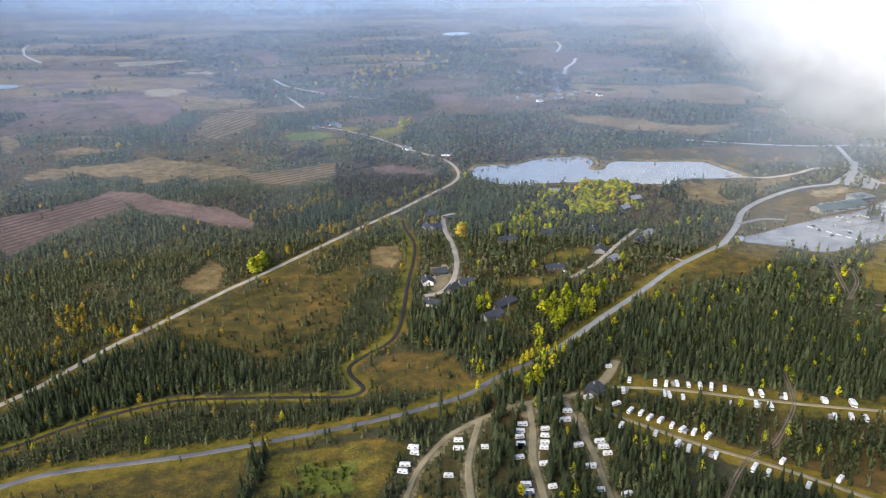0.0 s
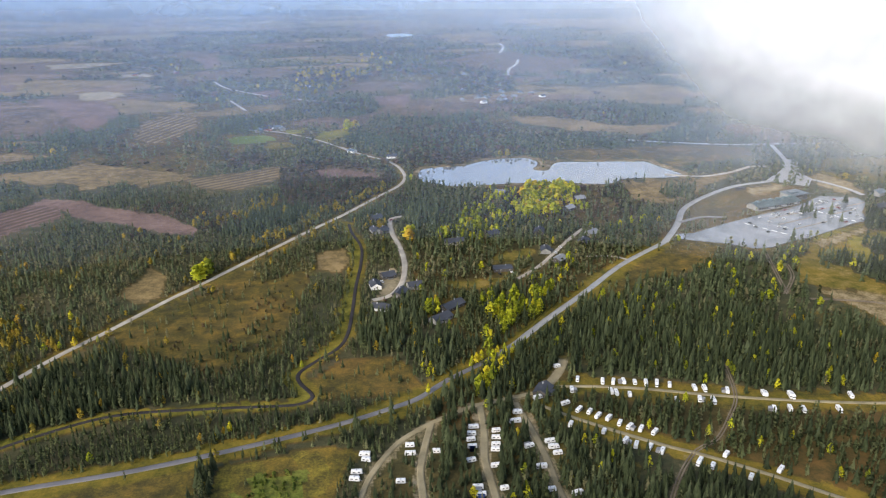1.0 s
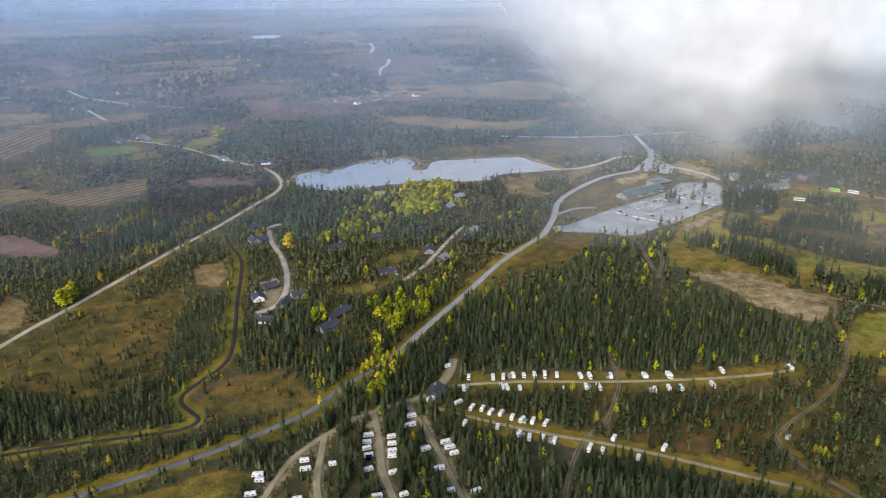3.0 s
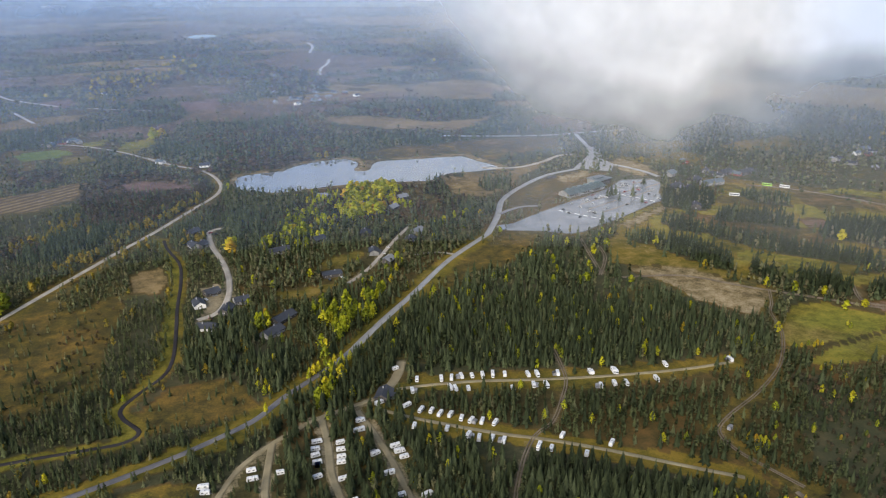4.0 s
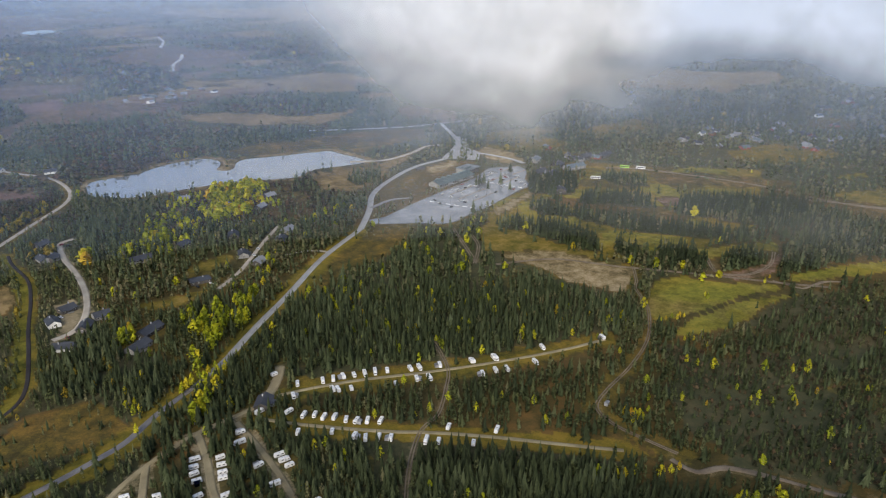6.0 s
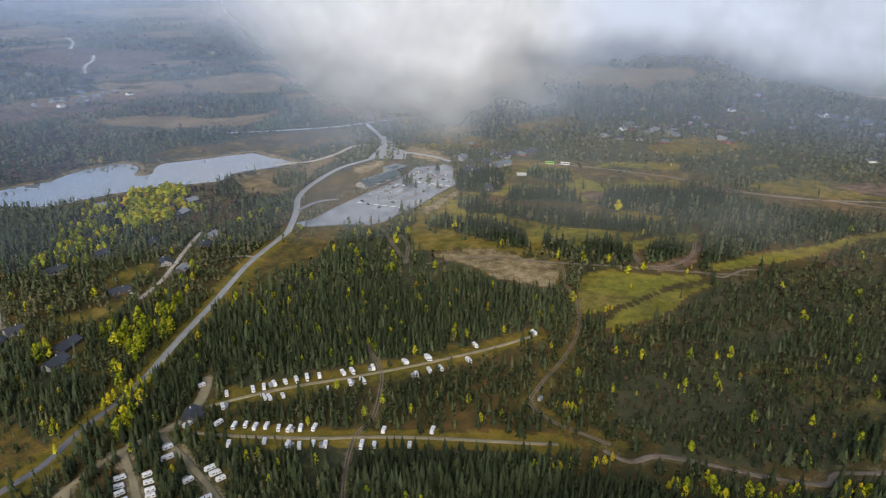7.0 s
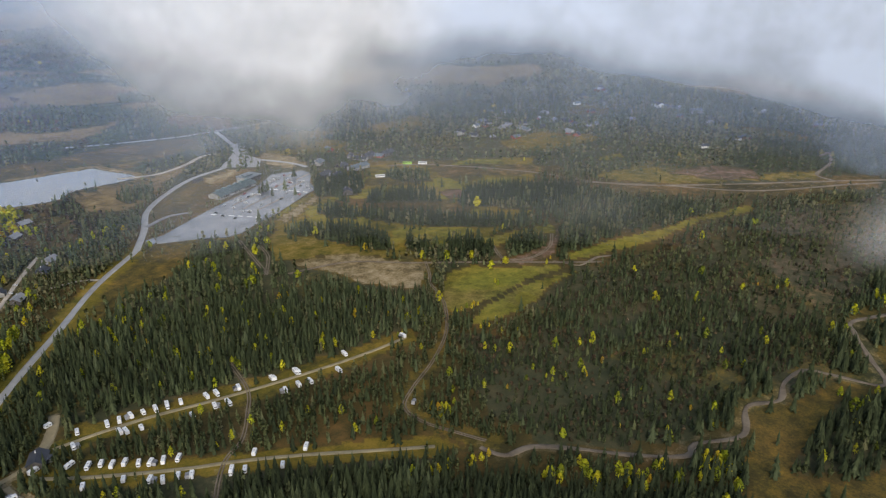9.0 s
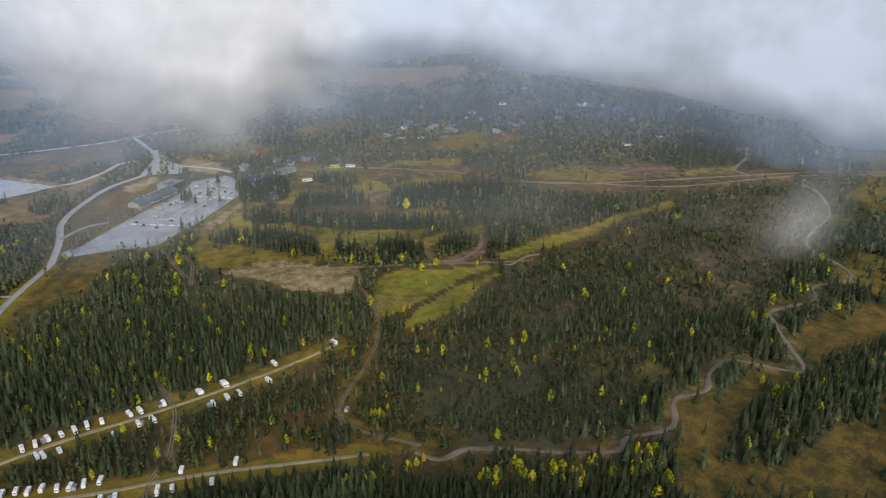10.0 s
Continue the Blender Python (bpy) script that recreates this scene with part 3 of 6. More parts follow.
    furrow = math_node(n, l, "MULTIPLY_ADD", math_node(n, l, "MINIMUM", math_node(n, l, "MAXIMUM", math_node(n, l, "MULTIPLY", wave, 1.8), -1.0), 1.0), 0.5, 0.5)
    c = mix_node(n, l, math_node(n, l, "MULTIPLY", math_node(n, l, "MULTIPLY", furrow, 0.8), rw.outputs["Fac"]), c, (0.06, 0.042, 0.028))
    l.new(c, b.inputs["Base Color"])
    b.inputs["Roughness"].default_value = 0.95
    b.inputs["Specular IOR Level"].default_value = 0.15
    bump_node(n, l, mid.outputs[0], b, 0.6, 1.2)
    return m


def water_material():
    m, n, l, b = nodes_of("lake_water")
    b.inputs["Base Color"].default_value = (0.16, 0.165, 0.17, 1)
    b.inputs["Roughness"].default_value, b.inputs["IOR"].default_value = 0.03, 3.4
    return m


def mist_material():
    """Thin cloud of white droplets and blue-tinted haze, letting light through where thin."""
    m, n, l, b = nodes_of("mist")
    n.remove(b)
    at, col = n.new("ShaderNodeAttribute"), n.new("ShaderNodeAttribute")
    at.attribute_name, col.attribute_name = "thickness", "tone"
    wisps = noise_node(n, l, 0.006, 6, 0.6)
    f = math_node(n, l, "MULTIPLY", at.outputs["Fac"], math_node(n, l, "ADD", math_node(n, l, "MULTIPLY", wisps.outputs[0], 1.7), 0.15))
    f = math_node(n, l, "MINIMUM", f, 1.0)
    d, t, s, x = n.new("ShaderNodeBsdfDiffuse"), n.new("ShaderNodeBsdfTranslucent"), n.new("ShaderNodeMixShader"), n.new("ShaderNodeMixShader")
    l.new(col.outputs["Color"], d.inputs["Color"])
    l.new(col.outputs["Color"], t.inputs["Color"])
    l.new(d.outputs[0], s.inputs[1])
    l.new(t.outputs[0], s.inputs[2])
    clear = n.new("ShaderNodeBsdfTransparent")
    l.new(f, x.inputs[0])
    l.new(clear.outputs[0], x.inputs[1])
    l.new(s.outputs[0], x.inputs[2])
    l.new(x.outputs[0], n["Material Output"].inputs["Surface"])
    return m


M_GROUND, M_WATER, M_MIST = ground_material(), water_material(), mist_material()


# ---- mesh helpers ----
def mesh_of(name, verts, faces, material, smooth_shade=False, attrs=()):
    """A mesh from arrays; faces all triangles or all quads. attrs: (name, type, values per vertex)."""
    verts, faces = np.asarray(verts, np.float32), np.asarray(faces, np.int32)
    me = bpy.data.meshes.new(name)
    k = faces.shape[1]
    me.vertices.add(len(verts))
    me.vertices.foreach_set("co", verts.ravel())
    me.loops.add(faces.size)
    me.loops.foreach_set("vertex_index", faces.ravel())
    me.polygons.add(len(faces))
    me.polygons.foreach_set("loop_start", np.arange(0, faces.size, k, dtype=np.int32))
    if smooth_shade:
        me.polygons.foreach_set("use_smooth", np.ones(len(faces), bool))
    for label, kind, values in attrs:
        at = me.attributes.new(label, kind, "POINT")
        at.data.foreach_set("color" if kind == "FLOAT_COLOR" else "value", np.asarray(values, np.float32).ravel())
    me.update(calc_edges=True)
    me.materials.append(material)
    return me


def soften(me, normals):
    """Foliage takes its light as one rounded mass, not leaf by leaf."""
    me.polygons.foreach_set("use_smooth", np.ones(len(me.polygons), bool))
    me.normals_split_custom_set_from_vertices(np.asarray(normals, np.float32))
    return me


def outward(v, middle=0.35, lift=0.35):
    """Directions that point out of a crown one metre high."""
    d = np.column_stack([v[:, 0] * 3.0, v[:, 1] * 3.0, (v[:, 2] - middle) * 0.55 + lift])
    d = d + np.random.default_rng(len(v)).normal(0, 0.16, d.shape)
    return d / (np.linalg.norm(d, axis=1)[:, None] + 1e-9)


def facing(v, f, middle=0.35):
    """The same faces, each wound so that it looks out of the crown."""
    a, b, c = v[f[:, 0]], v[f[:, 1]], v[f[:, 2]]
    turn = (np.cross(b - a, c - a) * ((a + b + c) / 3 - (0, 0, middle - 0.2))).sum(1) < 0
    return np.where(turn[:, None], f[:, ::-1], f)


def part(name, bm, material, parent, label=""):
    """Links a bmesh as one mesh object under a thing or a part."""
    me = bpy.data.meshes.new(name)
    bm.to_mesh(me)
    bm.free()
    me.materials.append(material)
    ob = new(name, me)
    ob.parent = parent
    if label:
        tagged(ob, label)
    return ob


def box(bm, x0, x1, y0, y1, z0, z1, bevel=0.0):
    r = bmesh.ops.create_cube(bm, size=1.0)
    for v in r["verts"]:
        v.co = Vector(((x0 + x1) / 2 + v.co.x * (x1 - x0), (y0 + y1) / 2 + v.co.y * (y1 - y0), (z0 + z1) / 2 + v.co.z * (z1 - z0)))
    if bevel:
        es = list({e for v in r["verts"] for e in v.link_edges})
        bmesh.ops.bevel(bm, geom=es, offset=bevel, segments=2, affect="EDGES")
    return bm


def boxed(*a, **k):
    return box(bmesh.new(), *a, **k)


def tube(bm, x, y, z0, z1, r0, r1, sides=8):
    bmesh.ops.create_cone(bm, cap_ends=True, segments=sides, radius1=r0, radius2=r1, depth=z1 - z0, matrix=Matrix.Translation((x, y, (z0 + z1) / 2)))
    return bm


def wheel_mesh(bm, x, y, z, r, w):
    bmesh.ops.create_cone(bm, cap_ends=True, segments=14, radius1=r, radius2=r, depth=w, matrix=Matrix.Translation((x, y, z)) @ Matrix.Rotation(radians(90), 4, "X"))
    return bm


# ---- the ground, one sheet to the horizon ----
def build_ground():
    az = np.radians(np.concatenate([np.linspace(-38, 90, 540), np.linspace(92, 318, 50)]))
    rad = np.concatenate([[0.5, 60, 120, 180, 220], np.geomspace(255, 9500, 380)])
    A, R = np.meshgrid(az, rad, indexing="xy")
    x, y = (R * np.sin(A)).ravel(), (R * np.cos(A)).ravel()
    r = R.ravel()
    z = height(x, y) + 0.9 * (fnoise(x, y, 40, 31, 3) - 0.5) * smooth(0, 14, np.minimum(away(ROADS["main_road"][1], x, y), away(ROADS["village_main_road"][1], x, y)))
    lake = inside(LAKE, x, y, 2.0, 20.0)
    z = np.where(lake, -1.6, z)
    for w, p in ROADS.values():
        d = away(p, x, y)
        z = np.where((d < w) & ~lake, height(x, y) - 0.05, z)
    z = np.where(inside(LOT, x, y, 0), height(x, y) - 0.15, z)
    grass, tan, red = np.zeros(len(x)), np.zeros(len(x)), np.zeros(len(x))
    sand, green, lush = np.zeros(len(x)), np.zeros(len(x)), np.zeros(len(x))
    rows, furrow = np.zeros(len(x)), np.zeros(len(x))
    wood = np.clip(0.25 + 1.2 * (fnoise(x, y, 160, 41, 3) - 0.4), 0, 0.75)
    wood = np.where((r > 800) & (x < 0.35 * y), 0.15 + 0.85 * smooth(0.37, 0.43, fnoise(x, y, 200, 181, 3)), wood)
    wood = np.where((r > 1000) & (x >= 0.35 * y), 0.95, wood)
    wood = np.where((x < 20) & (y < 1100) & (r < 1000), np.maximum(wood, 0.62), wood)
    wood[in_any(SPRUCE, x, y)] = 0.95
    grass[fnoise(x, y, 90, 51, 3) > 0.62] = 0.42
    west = (r > 800) & (x < 0.35 * y)
    red[west] = 0.33
    patches = (fnoise(x, y * 1.4, 330, 61, 3) > 0.6) & (r > 1250) & (x < 0.55 * y)
    red[patches], wood[patches] = 0.5, 0
    patches = (fnoise(x * 0.7, y * 1.5, 300, 66, 3) > 0.63) & (r > 1250) & (x < 0.55 * y)
    tan[patches], wood[patches] = 0.7, 0
    patches = (fnoise(x * 0.5, y * 1.3, 500, 68, 3) > 0.58) & (r > 2600) & (x < 0.55 * y)
    tan[patches], wood[patches], sand[patches] = 0.8, 0, 0.4
    sel = in_any(MEADOW, x, y)
    wood[sel], grass[sel] = 0, 0.42
    sel = in_any(SLOPES, x, y, 10)
    grass[sel], wood[sel], red[sel] = 0.66, 0, 0.12
    lush[sel & (fnoise(x, y, 60, 73, 3) > 0.5)] = 0.55
    sel = inside(RESORT, x, y, 8)
    grass[sel], wood[sel] = 0.42, 0.4
    sel = inside(WILLOW_MEADOW, x, y, 8)
    grass[sel], wood[sel] = 0.48, 0
    lush[sel] = 0.42 * (fnoise(x[sel], y[sel], 18, 59, 3) > 0.5)
    sel = in_any(CAMP, x, y, 5)
    grass[sel], wood[sel] = 0.5, 0.2
    sel = in_any(CAMP_WEST, x, y, 5)
    grass[sel], wood[sel] = 0.35, 0.5
    sand[in_any(YARD, x, y, 3)] = 0.7
    sel = in_any(BROWN, x, y, 20)
    red[sel], wood[sel] = np.maximum(red[sel], 0.3), 0.6
    sel = in_any(SCRUB, x, y, 20)
    wood[sel] = 0.85
    sel = in_any(HILL_BARE, x, y, 15)
    red[sel], wood[sel] = 0.4, 0.85
    code = cover_map(x, y)
    for layer in (grass, tan, red, sand, green, lush, wood):
        layer[code >= 0] = 0
    blotch = fnoise(x, y, 45, 75, 3)
    for what, layer, amount in (
            ("tan", tan, 0.62), ("striped", tan, 0.9), ("striped", sand, 0.36), ("furrowed", red, 0.9), ("rust", red, 0.75), ("pale", sand, 0.62), ("pale", tan, 0.8),
            ("green", green, 0.9), ("gold", grass, 0.72), ("gold", tan, 0.4), ("lush", grass, 0.7), ("sandy", sand, 0.46), ("sandy", tan, 0.6), ("sandy", grass, 0.42),
            ("earth", red, 0.5), ("bog", tan, 0.7), ("bog", red, 0.36), ("moor", grass, 0.32), ("moor", tan, 0.36), ("moor", red, 0.3), ("moor", wood, 0.3), ("heath", grass, 0.42), ("heath", tan, 0.24),
            ("dark_wood", wood, 0.95), ("yellow_wood", wood, 0.4), ("gold_wood", wood, 0.6), ("gold_wood", tan, 0.3), ("yellow_wood", grass, 0.45), ("mixed_wood", wood, 0.8), ("shrub_wood", wood, 0.5), ("shrub_wood", red, 0.45)):
        layer[covered(code, what)] = amount
    sel = covered(code, "lush")
    lush[sel] = 0.2 + 0.6 * blotch[sel]
    tan[sel] = 0.5 * (fnoise(x[sel], y[sel], 30, 79, 3) > 0.56)
    sel = covered(code, "moor", "tan")
    grass[sel] = grass[sel] + 0.5 * (blotch[sel] - 0.5)
    red[sel] = 0.34 * (fnoise(x[sel], y[sel], 90, 78, 3) > 0.55)
    sel = covered(code, "striped", "furrowed")
    rows[sel] = 1.0
    furrow = np.where(covered(code, "furrowed"), (-0.83 * x + 0.56 * y) / 11.0, np.where(y > 1150, (-0.959 * x + 0.284 * y) / 14.0, (-0.62 * x + 0.78 * y) / 11.5))
    sel = (np.hypot(x + 66, y - 347) < 4 + 27 * fnoise(x, y, 13, 71, 3))
    green[sel], lush[sel] = 0.55, 0.3
    sel = (fnoise(x, y, 110, 171, 2) > 0.68) & (r > 700) & (r < 1500) & (x > 0.6 * y) & (code < 0)
    grass[sel], wood[sel] = 0.55, 0
    # grassy verges
    for name, w, g in (("main_road", 11, 0.66), ("village_main_road", 11, 0.66), ("bike_path", 6, 0.6), ("gravel_road", 8, 0.5), ("lower_camp_road", 9, 0.7), ("upper_camp_road", 9, 0.62), ("dirt_track", 9, 0.45)):
        d = away(ROADS[name][1], x, y)
        near = d < w * (0.6 + 0.8 * fnoise(x, y, 25, 81, 2))
        grass[near] = np.maximum(grass[near], g)
        wood[near] = 0
    d = away([(a - 5.5, b) for a, b in ROADS["bike_path"][1]], x, y)
    sel = d < 2.2 + 6 * fnoise(x, y, 14, 83, 2)
    grass[sel], tan[sel], wood[sel], lush[sel] = 0.9, 0, 0, 0.5
    sel = np.minimum(away(ROADS["main_road"][1], x, y), away(ROADS["village_main_road"][1], x, y)) < 4 + 4 * fnoise(x, y, 18, 87, 2)
    lush[sel] = np.maximum(lush[sel], 0.36)
    for name in ("camp_lane_middle", "camp_lane_west", "camp_lane_entry", "camp_lane_east", "camp_entry", "village_road", "village_lane"):
        d = away(ROADS[name][1], x, y)
        sand[d < 2.5 + 4.5 * fnoise(x, y, 12, 91, 2)] = 0.5
    d = away(LAKE + LAKE[:1], x, y)
    sand[(d < 7) & ~lake] = 0.5
    tan[(d < 14) & ~lake] = np.maximum(tan[(d < 14) & ~lake], 0.6)
    for name in TRACKS:
        d = away(ROADS[name][1], x, y)
        sand[d < 1.5 + {"hill_track": 9, "dirt_track": 2, "meadow_track": 2}.get(name, 4) * (fnoise(x, y, 20, 95, 2))] = 0.37
    na, nr = len(az), len(rad)
    i = np.arange(nr - 1)[:, None] * na
    j = np.arange(na)[None, :]
    k = (j + 1) % na
    faces = np.stack([i + j, i + na + j, i + na + k, i + k], -1).reshape(-1, 4)[:, ::-1]
    one = np.ones(len(x))
    me = mesh_of("ground", np.stack([x, y, z], 1), faces, M_GROUND, True, [("cover", "FLOAT_COLOR", np.stack([grass, tan, red, one], 1)), ("soil", "FLOAT_COLOR", np.stack([wood, sand, green, one], 1)), ("rows", "FLOAT", rows), ("lush", "FLOAT", lush), ("furrow", "FLOAT", furrow)])
    tagged(new("ground", me), "autumn heath, bog and forest floor in brown and yellow green", "ground", kind="structure")


build_ground()


# ---- water ----
def sheet(name, poly, z, material, label, category, depth=0.0, step=None):
    bm = bmesh.new()
    f = bm.faces.new([bm.verts.new((x, y, z)) for x, y in poly])
    if f.normal.z < 0:
        bmesh.ops.reverse_faces(bm, faces=[f])
    f.normal_update()
    if f.normal.z < 0:
        f.normal_flip()
    if depth:
        r = bmesh.ops.extrude_face_region(bm, geom=[f])
        bmesh.ops.translate(bm, verts=[v for v in r["geom"] if isinstance(v, bmesh.types.BMVert)], vec=(0, 0, -depth))
        bmesh.ops.recalc_face_normals(bm, faces=bm.faces)
    ob = part(name, bm, material, None)
    return tagged(ob, label, category, kind="structure")


def rounded(poly, times=2):
    """Corner cutting, for soft shorelines."""
    for _ in range(times):
        poly = [q for (ax, ay), (bx, by) in zip(poly, poly[1:] + poly[:1]) for q in ((ax * 0.75 + bx * 0.25, ay * 0.75 + by * 0.25), (ax * 0.25 + bx * 0.75, ay * 0.25 + by * 0.75))]
    return poly


sheet("far_pond", rounded([(-1115, 1868), (-1041, 1882), (-998, 1852), (-1001, 1807), (-1073, 1794)]), 0.6, M_WATER, "small pale pond on the far plain", "pond")
sheet("upland_pond", rounded([(-1, 3260), (116, 3305), (115, 3139), (21, 3098)]), 3.5, M_WATER, "narrow pale pond on the far plain", "pond")
sheet("lake_water", rounded(LAKE), -0.35, M_WATER, "calm pale lake reflecting the cloudy sky", "lake")


# ---- roads ----
def spline(points, step=4.0):
    """A smooth line through the points, at even steps."""
    p = np.array([points[0]] + list(points) + [points[-1]], float)
    out = []
    for a, b, c, d in zip(p, p[1:], p[2:], p[3:]):
        k = max(2, int(np.hypot(*(c - b)) / step))
        t = np.linspace(0, 1, k, endpoint=False)[:, None]
        out.append(0.5 * (2 * b + (c - a) * t + (2 * a - 5 * b + 4 * c - d) * t**2 + (3 * b - a - 3 * c + d) * t**3))
    return np.concatenate(out + [p[-1:]])


def rutted(name, width, c, side, label, lift, material):
    """A farm track: two worn wheel ruts with growth between them."""
    verts, faces = [], []
    s = np.arange(len(c))
    for lane in (-1, 1):
        rows = []
        wear = 0.32 + 0.16 * vnoise(s, 0 * s + lane * 9, 4, 5)[:, None]
        for off, z in ((-0.5, -0.2), (-0.42, 0.02), (0, -0.05), (0.42, 0.02), (0.5, -0.2)):
            q = c + side * (lane * width * 0.36 + off * width * wear)
            rows.append(np.column_stack([q, height(q[:, 0], q[:, 1]) + lift + z]))
        v = np.stack(rows, 1)
        i, j = np.arange(len(c) - 1)[:, None] * 5, np.arange(4)[None, :]
        faces.append(np.stack([i + j, i + 5 + j, i + 5 + j + 1, i + j + 1], -1).reshape(-1, 4)[:, ::-1] + len(verts) * v.size // 3)
        verts.append(v.reshape(-1, 3))
    me = mesh_of(name, np.concatenate(verts), np.concatenate(faces), material, True)
    return tagged(new(name, me), label, "track", kind="structure")


def road(name, width, points, material, label, lift, ruts=False):
    c = spline(points)
    d = np.gradient(c, axis=0)
    d /= np.hypot(d[:, 0], d[:, 1])[:, None] + 1e-9
    side = np.stack([-d[:, 1], d[:, 0]], 1)
    s = np.arange(len(c))
    wob = 1 + (0.8 if name in TRACKS else 0.12) * (vnoise(s, 0 * s, 3, len(name)) - 0.5)[:, None]
    rows = []
    for off, z in ((-0.54, -0.35), (-0.5, 0.0), (-0.25, 0.05), (0, 0.07), (0.25, 0.05), (0.5, 0.0), (0.54, -0.35)):
        q = c + side * off * width * wob
        rows.append(np.column_stack([q, height(q[:, 0], q[:, 1]) + lift + z]))
    v = np.stack(rows, 1)
    k = v.shape[1]
    if ruts:
        return rutted(name, width, c, side, label, lift, material)
    i = np.arange(len(c) - 1)[:, None] * k
    j = np.arange(k - 1)[None, :]
    faces = np.stack([i + j, i + k + j, i + k + j + 1, i + j + 1], -1).reshape(-1, 4)[:, ::-1]
    me = mesh_of(name, v.reshape(-1, 3), faces, material, True)
    return tagged(new(name, me), label, "road", kind="structure")


for n_, (name, (width, points)) in enumerate(ROADS.items()):
    lift = 0.12 + 0.012 * n_
    if name == "bike_path":
        road(name, width, points, M_PATH, "narrow winding dark asphalt path with grassy verges", lift)
    elif name in ("village_main_road", "approach_road", "cross_road", "loop_road"):
        road(name, width, points, M_ASPHALT_SHEEN, "wet asphalt road, pale with painted sheen, curving round the parking lot", lift)
    elif name in PAVED:
        road(name, width, points, M_ASPHALT, "wet grey asphalt country road", lift)
    elif name in TRACKS:
        road(name, width, points, M_DIRT, "rutted brown dirt track", lift, name in ("dirt_track", "meadow_track", "camp_cross_track", "forest_ride", "forest_ride_east", "slope_track"))
    elif name.startswith("camp") or "camp" in name:
        road(name, width, points, M_SANDY, "sandy gravel lane of the caravan site", lift)
    else:
        road(name, width, points, M_GRAVEL, "pale gravel road", lift)
sheet("road_plaza", PLAZA, 0.46, M_ASPHALT_SHEEN, "wide wet asphalt junction beside the ski centre", "road", 0.5)
sheet("parking_lot", LOT, 0.42, M_LOT, "large wet grey asphalt parking lot", "parking lot", 0.5)

# ---- things: the caravan site ----
KEEP_CLEAR = []


def thing(name, label, category, group="", m=None):
    e = new(name)
    e.empty_display_size = 0.5
    tagged(e, label, category, group)
    if m is not None:
        e.matrix_world = m
    return e


def caravan(length, awning=None):
    """A towed caravan with rounded ends, along x, on the ground."""
    e = thing("caravan", "white touring caravan with dark windows parked on grass", "caravan", "caravans on the camp site")
    h, w = length / 2, 1.15
    bm = boxed(-h, h, -w, w, 0.45, 2.65)
    for v in bm.verts:
        if v.co.z > 1.5:
            v.co.x *= 0.9
    bmesh.ops.bevel(bm, geom=list(bm.edges), offset=0.22, segments=3, affect="EDGES")
    part("body", bm, M_WHITE, e)
    for s in (-1, 1):
        part("wheel", wheel_mesh(bmesh.new(), 0.1, s * (w - 0.12), 0.33, 0.33, 0.2), M_RUBBER, e)
        for x0 in (-h * 0.62, h * 0.22):
            part("side_window", boxed(x0, x0 + h * 0.42, s * (w + 0.005) - 0.02, s * (w + 0.005) + 0.02, 1.45, 2.05, 0.01), M_GLASS, e)
    part("door", boxed(-0.35, 0.25, w - 0.01, w + 0.025, 0.6, 2.35, 0.01), M_GREY, e, "light grey entrance door")
    bm = boxed(h - 0.13, h - 0.05, -0.8, 0.8, 1.45, 2.05, 0.02)
    part("front_window", bm, M_GLASS, e)
    bm = boxed(h - 0.3, h + 1.1, -0.05, 0.05, 0.4, 0.5)
    part("drawbar", tube(bm, h + 0.9, 0, 0.0, 0.45, 0.07, 0.05), M_GREY, e)
    part("roof_hatch", boxed(-0.35, 0.35, -0.35, 0.35, 2.64, 2.76, 0.04), M_GREY, e, "grey roof hatch")
    part("stripe", boxed(-h * 0.88, h * 0.88, -w - 0.012, -w + 0.005, 1.0, 1.12), M_GREY, e, "grey side stripe")
    if awning:
        bm = bmesh.new()
        pts_ = [(-1.6, w, 0), (1.7, w, 0), (1.7, w + 2.4, 0), (-1.6, w + 2.4, 0), (-1.6, w, 2.4), (1.7, w, 2.4), (1.7, w + 2.4, 1.8), (-1.6, w + 2.4, 1.8)]
        vs = [bm.verts.new(p) for p in pts_]
        for f in ((4, 5, 6, 7), (0, 3, 7, 4), (1, 5, 6, 2), (3, 2, 6, 7)):
            bm.faces.new([vs[i] for i in f])
        bmesh.ops.solidify(bm, geom=list(bm.faces), thickness=0.05)
        part("awning", bm, awning, e, "canvas awning on the door side")
    return e


